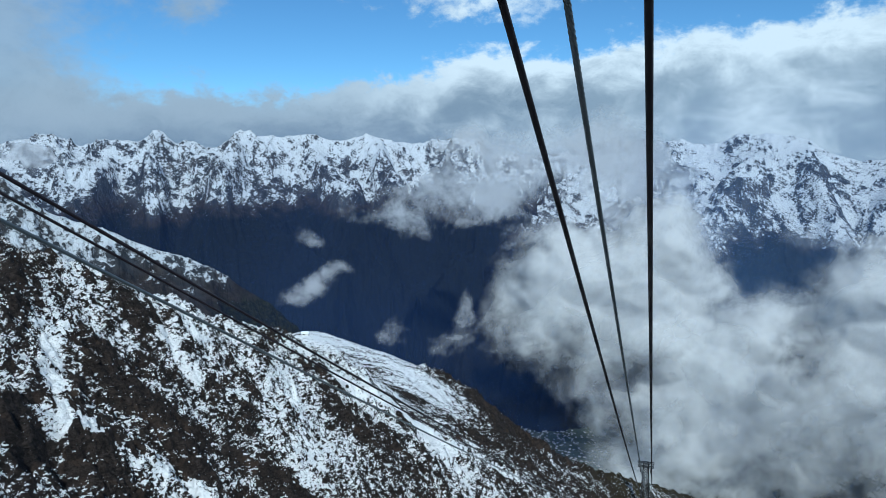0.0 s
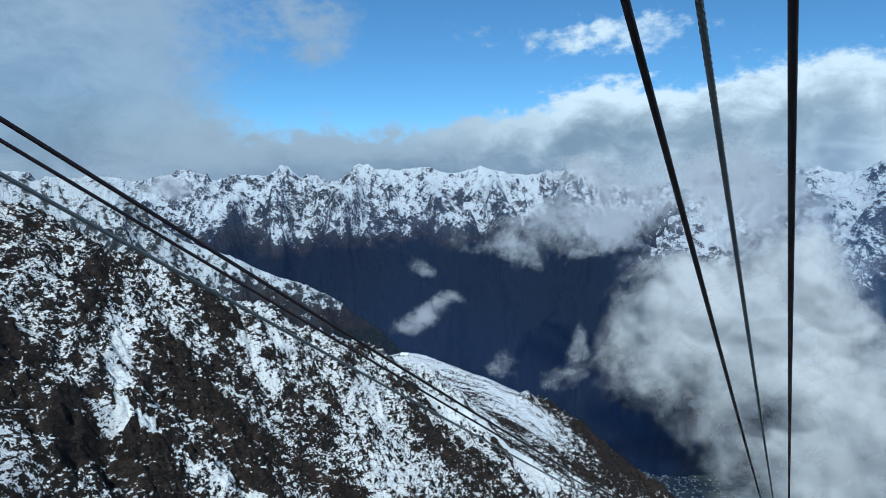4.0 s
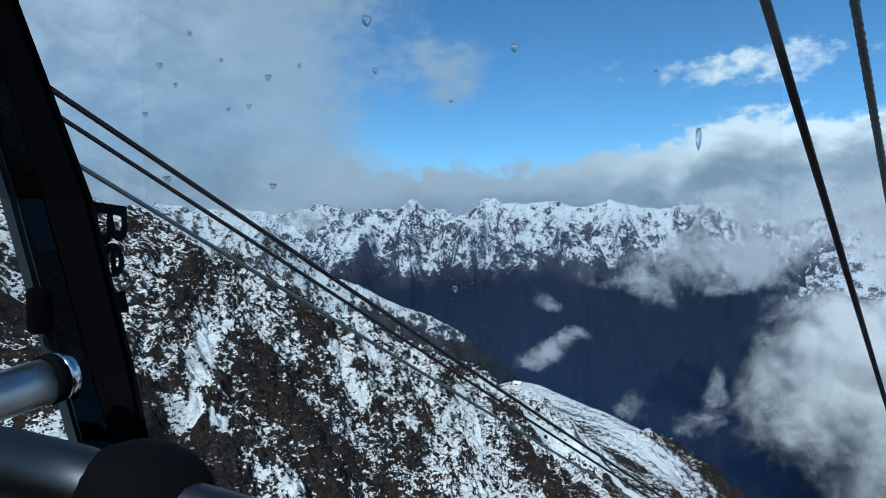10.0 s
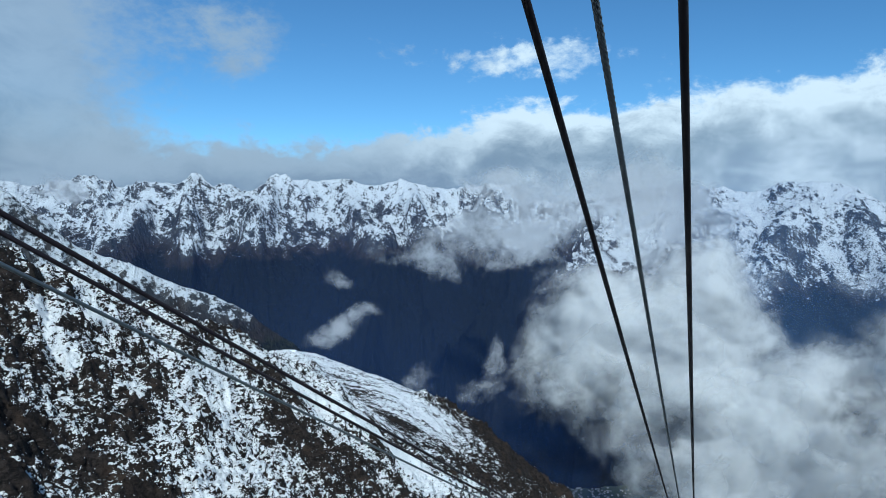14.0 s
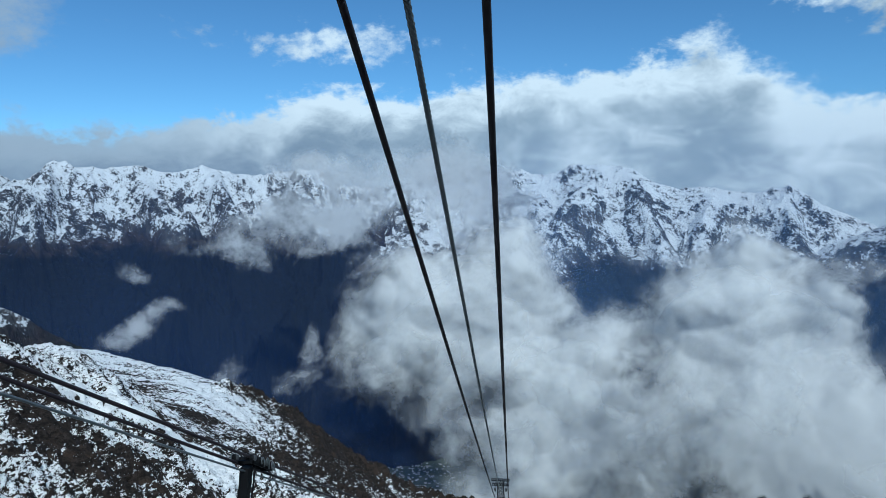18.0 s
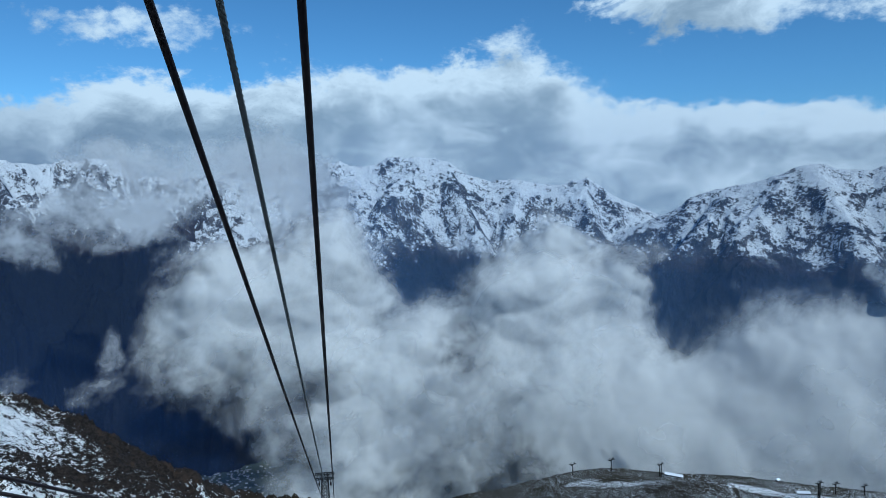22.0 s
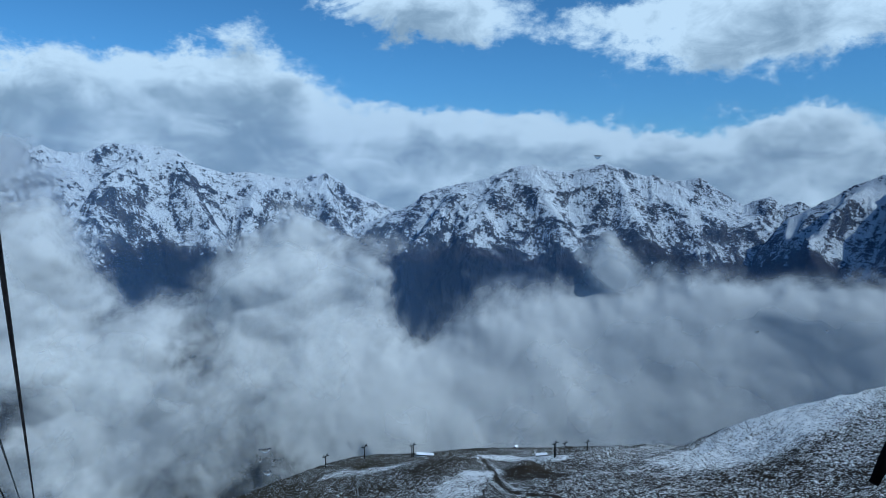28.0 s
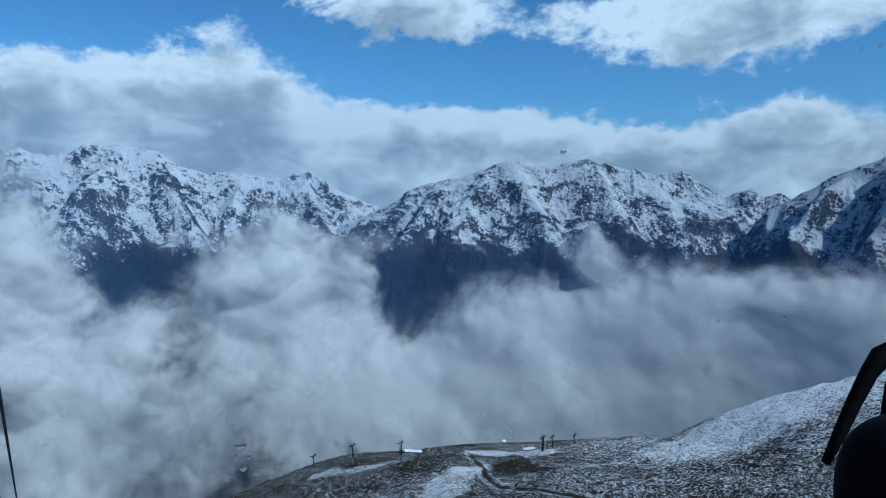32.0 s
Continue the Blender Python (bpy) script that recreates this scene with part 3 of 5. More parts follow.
mountain("far jagged snowy mountain range above dark forested valley side", (0, 20), -5,
         [(-80, 2), (-62, 1.4), (-50.4, 1.1), (-46.5, 1.5), (-42.6, 1.7), (-40.6, 1.45), (-37.7, 1.0), (-35, 1.5), (-30.3, 1.9), (-25.8, 1.8), (-23.9, 1.3),
          (-20.9, 1.4), (-10.7, 1.0), (-2, 1.4), (4, 0.5)], 3000, 4550, -262, 100, (0.011, 0.014, 0.017),
         [(-50, -53, 0.6, 120, 2.6), (-44, -47, 0.62, 150, 2.4), (-40.6, -42.5, 0.6, 80, 2), (-34, -37.5, 0.55, 190, 2.6), (-29, -26, 0.55, 200, 2.6), (-24.5, -21, 0.58, 160, 2.2), (-18, -16, 0.6, 120, 2)], bare=0.01)
mountain("broad snow-covered peak with rocky crest and dark lower slopes", (0, 92), -51,
         [(-24, -16), (-19, -8), (-14, -2.5), (-8, 0.6), (-2.1, 1.7), (1.4, 1.9), (5.5, 2.3), (8, 1.9), (10, 2.0), (11.5, 1.2), (13.6, 0.4), (17, 0.3), (21.4, 0.2), (23.5, -1.1), (26, -2.2), (30, -4)],
         2500, 4350, -400, 200, (0.015, 0.016, 0.018),
         [(1, -4, 0.6, 90, 2.6), (7.5, 4, 0.6, 90, 2.4), (9.5, 13.5, 0.55, 120, 2.4), (16, 14.5, 0.6, 80, 1.8), (21, 22.5, 0.6, 80, 1.6)], 0.5, 820, 140, 0.02)
mountain("rocky snow-streaked mountain with a pale arete", (0, 137), -75,
         [(21, -6), (25, -3.1), (30.9, -0.4), (34, 0.3), (36.8, 1.1), (38.6, 1.5), (42, 1.3), (45.9, 1.5), (49.4, 0.1), (54, -1.5), (60, -3.8), (66, -6)],
         2250, 4000, -400, 300, (0.017, 0.016, 0.017),
         [(33, 27.5, 0.62, 60, 2.4), (38.2, 43.5, 0.5, 110, 3.4), (36.8, 32, 0.55, 60, 2.4), (45, 49.5, 0.55, 80, 2.6), (49.4, 54.5, 0.6, 70, 2.2)], 0.45, 900, 140, 0.09)
mountain("small distant snowy peaks behind the col", (0, 137), -75,
         [(44, -1), (48, -0.2), (50.5, 0.45), (51.8, 0.6), (53.2, -0.2), (55, -1.3), (56.8, -0.75), (57.8, -1.3), (58.9, -0.85), (61, -2), (64, -3)], 3900, 4800, -600, 400, (0.015, 0.016, 0.018), (), 0.3, 400, 80)
mountain("snowy mountain shoulder with smooth white terraces", (0, 137), -75,
         [(49, -16), (53, -9), (56, -5), (58, -2.4), (60.2, -1.1), (63, 0.1), (65.4, 1.2), (70, 2.2), (76, 2.6), (84, 2.4), (92, 1.5), (100, 0)], 2150, 3750, -400, 500, (0.015, 0.016, 0.018),
         [(63, 58.5, 0.6, 130, 2.4), (67, 65, 0.6, 150, 2.2)], 0.5, 820, 130, 0.0, step=0.1)
mountain("snowy spur falling to dark heather and woods", (0, 20), -10,
         [(-84, 6), (-72, 4), (-63, 1.8), (-58, 1.2), (-53, 0.6), (-51, -1.0), (-49.1, -2.9), (-44, -5.1), (-40.2, -6.9), (-36.4, -9.0), (-33, -11.2), (-30, -14), (-27, -18)],
         1350, 2300, -390, 600, (0.026, 0.028, 0.018), (), 0.35, 300, 80, step=0.1)

# ---------------------------------------------------------------- clouds in the valley


def billows(a, e, size, octaves, seed):
    """Round heads with creases between, of many sizes."""
    total, amp, norm = 0, 1.0, 0
    for o in range(octaves):
        k = 2.1 ** o / size
        total = total + amp * np.abs(gradient_noise(a * k + 13.7 * o, e * k + 5.9 * o, seed + o)) * 2
        norm += amp
        amp *= 0.52
    return total / norm


def cloud(label, centre, puffs, radius, mat, seed, shift=(0, 0), step=0.2, heads=0.5, depth=0.042, bulge=0.05):
    """A billowing mass of cloud that hangs across the valley, thick where its puffs are."""
    a0, a1 = min(p[0] - 2.2 * p[2] for p in puffs) - 2.5, max(p[0] + 2.2 * p[2] for p in puffs) + 2.5
    e0, e1 = min(p[1] - 2.2 * p[3] for p in puffs) - 2, max(p[1] + 2.2 * p[3] for p in puffs) + 2
    turns, heights = np.arange(a0, a1, step), np.arange(max(e0, -30), e1, step)
    ee, aa = np.meshgrid(heights, turns, indexing="ij")
    d = np.zeros_like(aa)
    sa = aa + shift[0] + 2.0 * fractal(aa, ee, 8, 4, seed, 0.5)
    se = ee + shift[1] + 1.5 * fractal(aa, ee, 7, 4, seed + 5, 0.5)
    for a, e, w, h, s in puffs:
        g = s * np.exp(-0.9 * (((sa - a) / w) ** 2 + ((se - e) / h) ** 2))
        d = d + g * np.clip(1 - d, 0, 1) if s > 0 else d * (1 + g)
    heap = billows(sa * 0.85, se, 7.5, 5, seed + 21)
    swell = billows(sa * 0.7, se * 0.9, 10, 2, seed + 21)
    thickness = d + heads * (heap - 0.42) * smooth(0.0, 0.35, d) * smooth(1.5, 0.6, d)
    r = radius * (1 - bulge * d - depth * (0.85 * swell + 0.15 * heap) * smooth(0.1, 0.8, d))
    a, e = np.radians(aa), np.radians(ee)
    pts = np.stack([centre[0] + r * np.sin(a) * np.cos(e), centre[1] + r * np.cos(a) * np.cos(e), centre[2] + r * np.sin(e)], -1)
    ob = sheet("cloud", pts.reshape(-1, 3), len(heights), len(turns), mat, {"thickness": thickness}, keep=thickness > 0.02)
    return tagged(ob, label, "cloud", "clouds in the valley", "stuff")


BANK_LEFT = [
    (-8.5, -11.5, 4, 5, 0.8), (-13, -14.5, 2.4, 2.6, 0.28), (-4, -12.5, 6, 5.6, 0.85), (-6, -7.4, 4.6, 2.8, 0.8), (0, -7.5, 3.2, 4.2, 0.8), (3, -13, 6, 5, 0.85), (8.5, -14.5, 5, 4.5, 0.75),
    (15.5, -10, 4.6, 3.8, 1), (18.8, -6.4, 2.2, 3.4, 1), (14.2, -8.6, 2.8, 2.2, 0.8), (24.6, -8, 2.7, 2.5, 1), (21, -12.6, 6.2, 5.4, 1), (13, -18, 10, 4, 0.42), (3, -21, 6, 5, 0.55), (0, -25, 4.5, 4, 0.6),
    (7, -8.2, 2.4, 2.6, -0.75), (29.5, -10.8, 3.2, 3.6, -0.95), (4, -12, 2.4, 3, -0.4), (10.5, -13, 2, 4, -0.4), (-2, -17, 3, 2.6, -0.35), (25.5, -14, 3, 2, -0.3), (-7, -15, 2, 3, -0.3), (10.5, -5.5, 3, 2, -0.7),
]
BANK_RIGHT = [
    (38.5, -13, 6.5, 2.5, 1), (45.2, -6.2, 1.7, 2.0, 0.7), (50, -11.4, 9.5, 2.8, 1), (60, -10.4, 9, 2.6, 1), (42, -16.5, 15, 5, 0.72),
    (64, -14, 11, 5.2, 1), (27.4, -18, 10, 5, 0.8), (76, -12, 9, 5, 1), (30, -11, 3.4, 3.4, -0.9),
]
WISPS = [
    (-27.6, -8.0, 1.0, 0.8, 0.8), (-28.8, -9, 1.2, 0.7, 0.8), (-30, -9.9, 1.2, 0.6, 0.7), (-31.2, -10.7, 1, 0.6, 0.5), (-23.8, -13.8, 1.6, 1.3, 0.55), (-16.5, -12.4, 1.2, 2.4, 0.6), (-18.2, -14.5, 2, 1.2, 0.45), (-21.4, -3.2, 4.3, 1.7, 0.8), (-26.6, -3.7, 2.6, 1.1, 0.5),
    (-30.4, -6.2, 1, 0.8, 0.5), (-16.5, -2, 3.5, 1.6, 0.6), (-10, -1.5, 4, 2.2, 0.7), (-3, 0.5, 4, 2.4, 0.85), (-9, 1.6, 4, 1.9, 0.8),
    (-16.7, 1.8, 2.8, 1.5, 0.9), (-19, -0.5, 2.2, 1.4, 0.8), (-22, -4.3, 2.6, 1.2, 0.7), (-14, -2, 2.2, 1.6, 0.8), (-10, -6, 2.5, 2.0, 0.7), (-53, 0.9, 6, 1.2, 0.6),
    (-3.5, -3, 2.2, 3.6, 0.9), (0, -1.5, 3, 3, 0.75), (2.5, -4.5, 3, 2.6, 0.7), (-8, 1.6, 4, 1.8, 0.9), (-14, 1.3, 2.6, 1.5, 0.9), (-3.5, 1.2, 4, 2, 0.9), (31, -8.5, 2.4, 1.0, 0.5), (36, -8.6, 3, 0.9, 0.5), (12, -5.2, 3, 1, 0.5),
]
VEIL = cloud_material("cloud_veil", 0.25, 1.2, 0.4, 0.3, 0.8, 0.08)
SEA = cloud_material("cloud_sea", 0.1, 0.62, 0.985, 0.55, 0.5, 0.12)
FLOOR = [(12, -21, 14, 5, 0.32), (30, -21, 14, 6, 0.5), (50, -19, 18, 6, 0.65), (72, -17, 14, 6, 0.8), (7, -17, 5, 4, 0.45)]
THICK = cloud_material("thick_cloud", 0.2, 0.85, 0.96, 0.6, 0.6, 0.35)
SOFT = cloud_material("soft_cloud", 0.35, 1.2, 0.8, 0.6, 1.2, 0.45)
THIN = cloud_material("thin_cloud", 0.3, 1.2, 0.9, 1.5, 0.6, 0.1)
PUFF = cloud_material("cloud_puff", 0.35, 1.15, 0.92, 1.6, 0.4, 0.05)
cloud("thick white cumulus bank filling the valley", (0, 92, -51), BANK_LEFT + FLOOR[:2], 2480, THICK, 700)
cloud("soft white cloud in front of the bank", (0, 92, -51), BANK_LEFT, 1930, SOFT, 720, (0.8, 1.2))
cloud("grey white cloud sea below the peaks", (0, 137, -75), BANK_RIGHT + FLOOR[1:4], 2200, SEA, 740, heads=0.25, depth=0.008)
cloud("soft grey cloud over the cloud sea", (0, 137, -75), BANK_RIGHT, 1660, VEIL, 760, (-1.0, 1.0), 0.3)
cloud("low soft cloud behind the knoll", (0, 110, -60), FLOOR, 1410, VEIL, 770, step=0.4)
cloud("torn wisps of cloud before the dark valley side", (0, 65, -37), WISPS, 2600, THIN, 780, step=0.15, heads=0.5, depth=0, bulge=0)
cloud("white tower of cloud rising over the cloud sea", (0, 137, -75), [(45, -5.3, 1.0, 1.5, 0.9), (46, -7, 1.9, 1.3, 1), (43.4, -5.6, 0.9, 0.8, 0.6), (48.6, -6.6, 1.3, 0.9, 0.6), (51.5, -8, 2, 1, 0.6)], 1590, PUFF, 790, step=0.12, heads=0.7, depth=0, bulge=0)


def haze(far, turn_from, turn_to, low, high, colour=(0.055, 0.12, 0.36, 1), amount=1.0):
    """Aerial haze painted as a thin, see-through blue sheet across the valley."""
    m, n, bsdf, out = material("painted_haze_" + str(far))
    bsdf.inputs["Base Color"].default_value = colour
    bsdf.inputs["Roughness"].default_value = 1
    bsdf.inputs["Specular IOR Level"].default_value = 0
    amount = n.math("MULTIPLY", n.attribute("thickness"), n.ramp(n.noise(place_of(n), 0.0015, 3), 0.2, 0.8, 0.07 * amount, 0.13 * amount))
    clear, both = n.tree.nodes.new("ShaderNodeBsdfTransparent"), n.tree.nodes.new("ShaderNodeMixShader")
    n.link(amount, both.inputs[0])
    n.link(clear.outputs[0], both.inputs[1])
    n.link(bsdf.outputs[0], both.inputs[2])
    n.link(both.outputs[0], out.inputs[0])
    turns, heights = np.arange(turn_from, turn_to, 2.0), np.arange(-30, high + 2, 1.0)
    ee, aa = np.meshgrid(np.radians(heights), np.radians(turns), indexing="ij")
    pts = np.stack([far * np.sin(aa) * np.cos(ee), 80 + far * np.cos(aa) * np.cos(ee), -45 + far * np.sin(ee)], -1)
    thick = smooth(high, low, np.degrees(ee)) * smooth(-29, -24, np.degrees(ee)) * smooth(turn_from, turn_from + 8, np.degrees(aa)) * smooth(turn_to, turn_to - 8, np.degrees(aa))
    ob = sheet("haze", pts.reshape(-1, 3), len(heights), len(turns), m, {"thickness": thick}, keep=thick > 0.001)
    return tagged(ob, "see-through blue sheet painted as haze over the deep valley", "haze", kind="stuff")


# added sheets: their blue colour stands in for light scattered by the air
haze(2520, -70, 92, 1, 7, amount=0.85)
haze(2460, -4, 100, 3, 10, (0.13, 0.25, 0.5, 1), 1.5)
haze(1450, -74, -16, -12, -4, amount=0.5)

# ---------------------------------------------------------------- the ropeway


def part(name, bm, mat, parent=None, label=""):
    mesh = bpy.data.meshes.new(name)
    bm.to_mesh(mesh)
    bm.free()
    mesh.materials.append(mat)
    ob = new(name, mesh)
    if parent:
        ob.parent = parent
    if label:
        ob["label"] = label
    return ob


def tube(name, path, radius, mat, parent=None, sides=8, label="", smooth_it=True):
    """A round bar along a list of points."""
    bm = bmesh.new()
    rings = []
    for i, p in enumerate(path):
        way = (path[min(i + 1, len(path) - 1)] - path[max(i - 1, 0)]).normalized()
        side = way.cross(Vector((0, 0, 1)) if abs(way.z) < 0.95 else Vector((1, 0, 0))).normalized()
        up = side.cross(way)
        size = radius[i] if isinstance(radius, list) else radius
        rings.append([bm.verts.new(p + (side * math.cos(k * 2 * math.pi / sides) + up * math.sin(k * 2 * math.pi / sides)) * size) for k in range(sides)])
    for a, b in zip(rings, rings[1:]):
        for k in range(sides):
            f = bm.faces.new((a[k], a[(k + 1) % sides], b[(k + 1) % sides], b[k]))
            f.smooth = smooth_it
    bm.faces.new(rings[0][::-1])
    bm.faces.new(rings[-1])
    return part(name, bm, mat, parent, label)


def way_height(y):
    """The line that the cabin's window follows under the ropes."""
    return -0.571 * y + 0.0001626 * y * y


STATIONS = [-75, -40, -20, -8, -3] + [1.2 * k ** 1.55 for k in range(0, 58)] + [640, 680]


def own_rope(dx, dz, end_dx, lift):
    out = []
    for y in STATIONS:
        u = max(0, min(1, (y - 60) / 563)) ** 3
        out.append(Vector((dx + (end_dx - dx) * u, y, way_height(y) + dz + lift * 1e-4 * max(y - 100, 0) ** 2)))
    return out


def other_rope(dx, dz, spread, fall):
    return [Vector((dx + spread * (y - 108), y, way_height(y) + dz + fall * (y - 108))) for y in STATIONS]


def stranded_rope(name, path, radius, mat, strands=6, lay=0.55):
    """Six steel strands laid round each other."""
    ob = new(name)
    fine = []
    for a, b in zip(path, path[1:]):
        n = max(1, int((b - a).length / 0.11)) if 0 < a.y < 190 else max(1, int((b - a).length / 6))
        fine += [a.lerp(b, k / n) for k in range(n)]
    fine.append(path[-1])
    length = [0.0]
    for a, b in zip(fine, fine[1:]):
        length.append(length[-1] + (b - a).length)
    for s in range(strands):
        line = []
        for p, d in zip(fine, length):
            turn = 2 * math.pi * (d / lay + s / strands)
            line.append(p + Vector((math.cos(turn), 0, math.sin(turn))) * radius * 0.6)
        tube("strand", line, radius * 0.48, mat, ob, 5)
    return ob


def ropes():
    for dx, dz, end, lift in ((-1.51, 5.2, -12.3, 0.05), (-0.18, 5.2, -3.6, 0.05)):
        tagged(tube("track_rope", own_rope(dx, dz, end, lift), 0.043, TRACK_ROPE, sides=10), "thick dark greased steel track rope overhead", "cable", "track ropes")
    tagged(stranded_rope("haul_rope", own_rope(-0.87, 5.0, -8, 0.3), 0.036, HAUL_ROPE), "grey stranded steel haul rope between the track ropes", "cable", "haul ropes")
    for dx, dz, spread, fall in ((-8.5, 2.89, 0.052, -0.0316), (-8.9, 2.66, 0.095, -0.049)):
        tagged(tube("track_rope", other_rope(dx, dz, spread, fall), 0.05, TRACK_ROPE, sides=8), "thick dark track rope of the other lane", "cable", "track ropes")
    tagged(tube("haul_rope", other_rope(-8.7, 2.4, 0.0, -0.0076), 0.032, HAUL_ROPE, sides=8), "thin grey haul rope of the other lane", "cable", "haul ropes")


ropes()


def bar(bm, a, b, w, h=None):
    """A square bar from a to b."""
    way = (b - a).normalized()
    side = way.cross(Vector((0, 0, 1)) if abs(way.z) < 0.95 else Vector((0, 1, 0))).normalized()
    up = side.cross(way)
    h = h or w
    ends = [[bm.verts.new(p + side * (i * w / 2) + up * (j * h / 2)) for i, j in ((-1, -1), (1, -1), (1, 1), (-1, 1))] for p in (a, b)]
    for k in range(4):
        bm.faces.new((ends[0][k], ends[0][(k + 1) % 4], ends[1][(k + 1) % 4], ends[1][k]))
    bm.faces.new(ends[0][::-1])
    bm.faces.new(ends[1])


def bars(name, pairs, w, mat, parent=None, label="", h=None):
    bm = bmesh.new()
    for a, b in pairs:
        bar(bm, Vector(a), Vector(b), w, h)
    return part(name, bm, mat, parent, label)


def box(name, centre, size, mat, parent=None, label="", turn=0.0, bevel=0.0):
    bm = bmesh.new()
    bmesh.ops.create_cube(bm, size=1)
    bmesh.ops.scale(bm, vec=size, verts=bm.verts)
    if bevel:
        bmesh.ops.bevel(bm, geom=bm.edges[:], offset=bevel, segments=2, affect="EDGES", profile=0.6)
    bmesh.ops.rotate(bm, cent=(0, 0, 0), matrix=Matrix.Rotation(radians(turn), 3, "Z"), verts=bm.verts)
    bmesh.ops.translate(bm, vec=centre, verts=bm.verts)
    return part(name, bm, mat, parent, label)


def wheel(name, centre, radius, width, mat, parent, axis="X", sides=20):
    bm = bmesh.new()
    bmesh.ops.create_cone(bm, cap_ends=True, segments=sides, radius1=radius, radius2=radius, depth=width)
    bmesh.ops.bevel(bm, geom=[e for e in bm.edges if len(e.link_faces) == 2 and e.calc_face_angle(0) > 1], offset=width * 0.2, segments=2, affect="EDGES")
    bmesh.ops.rotate(bm, cent=(0, 0, 0), matrix=Matrix.Rotation(radians(90), 3, "Y" if axis == "X" else "X"), verts=bm.verts)
    bmesh.ops.translate(bm, vec=centre, verts=bm.verts)
    return part(name, bm, mat, parent)


# ---------------------------------------------------------------- the lattice tower


TOWER_STEEL = plain("weathered_tower_steel", (0.018, 0.019, 0.021), 0.6, 0.0, 3, 0.3, 0, 0.2)


def lattice_tower(x, y, head):
    foot = ground_at(x, y) - 1.5
    tower = new("ropeway_tower")
    tower.location = (x, y, foot)
    tall = head - foot

    def leg_at(i, j, h):
        half = 4.2 - 2.0 * h / tall
        return (i * half, j * half, h)

    for i, j in ((-1, -1), (1, -1), (1, 1), (-1, 1)):
        bars("leg", [(leg_at(i, j, 0), leg_at(i, j, tall))], 0.8, TOWER_STEEL, tower)
        box("footing", (i * 4.2, j * 4.2, 0.6), (2.2, 2.2, 2.4), CONCRETE, tower, "grey concrete footing", bevel=0.1)
    ring = ((-1, -1), (1, -1), (1, 1), (-1, 1))
    levels = [tall * k / 9 for k in range(10)]
    for a, b in zip(levels, levels[1:]):
        pairs = []
        for k in range(4):
            p, q = ring[k], ring[(k + 1) % 4]
            pairs += [(leg_at(*p, a), leg_at(*q, b)), (leg_at(*q, a), leg_at(*p, b)), (leg_at(*p, b), leg_at(*q, b))]
        bars("bracing", pairs, 0.38, TOWER_STEEL, tower)
    for h, w in ((tall, 14.2), (tall - 4.0, 13.4)):
        bars("crossarm", [((-w / 2, s, h), (w / 2, s, h)) for s in (-1.6, 1.6)] + [((k * w / 8, -1.6, h), (k * w / 8, 1.6, h)) for k in range(-4, 5)], 0.6, TOWER_STEEL, tower)
    for k in range(-4, 4):
        bars("arm_bracing", [((k * 1.7, -1.6, tall - 4), ((k + 1) * 1.7, -1.6, tall))], 0.3, TOWER_STEEL, tower)
    for k in (-4, -2, 2, 4):
        bars("arm_strut", [((k * 1.7, 1.6, tall), (k * 1.7, 1.6, tall - 4))], 0.3, TOWER_STEEL, tower)
    for s in (-1, 1):
        bars("railing", [((s * 6.9, -1.6, tall), (s * 6.9, -1.6, tall + 1.6)), ((s * 6.9, 1.6, tall), (s * 6.9, 1.6, tall + 1.6)), ((s * 6.9, -1.6, tall + 1.6), (s * 6.9, 1.6, tall + 1.6)), ((s * 3, -1.6, tall + 1.6), (s * 6.9, -1.6, tall + 1.6))], 0.14, TOWER_STEEL, tower)
        bars("saddle_hanger", [((s * 4.4, 0, tall - 4), (s * 4.4, 0, tall - 8))], 0.5, TOWER_STEEL, tower)
        tube("rope_saddle", [Vector((s * 4.4, -3 + k * 0.75, tall - 7.2 - 0.12 * (k - 4) ** 2 - 0.42 * (k - 4))) for k in range(9)], 0.62, DARK_STEEL, tower, 8, "dark curved rope saddle")
        for k in range(4):
            wheel("roller", Vector((s * 4.4, -2.2 + k * 1.4, tall - 8.2 - 0.55 * (k - 1.5))), 0.55, 0.5, DARK_STEEL, tower)
    bars("ladder", [((-2.3, -3.2 + 0, h), (-1.7, -3.2, h)) for h in range(2, int(tall) - 2, 2)] + [((-2.3, -3.2, 1), (-2.3, -2.4, tall)), ((-1.7, -3.2, 1), (-1.7, -2.4, tall))], 0.1, TOWER_STEEL, tower)
    return tagged(tower, "grey steel lattice ropeway tower with wide crossarm on the slope", "ropeway tower")


CONCRETE = plain("weathered_concrete", (0.3, 0.29, 0.28), 0.9, 0, 1.2)
lattice_tower(-8, 623, -277)

# ---------------------------------------------------------------- the carriage on the other lane


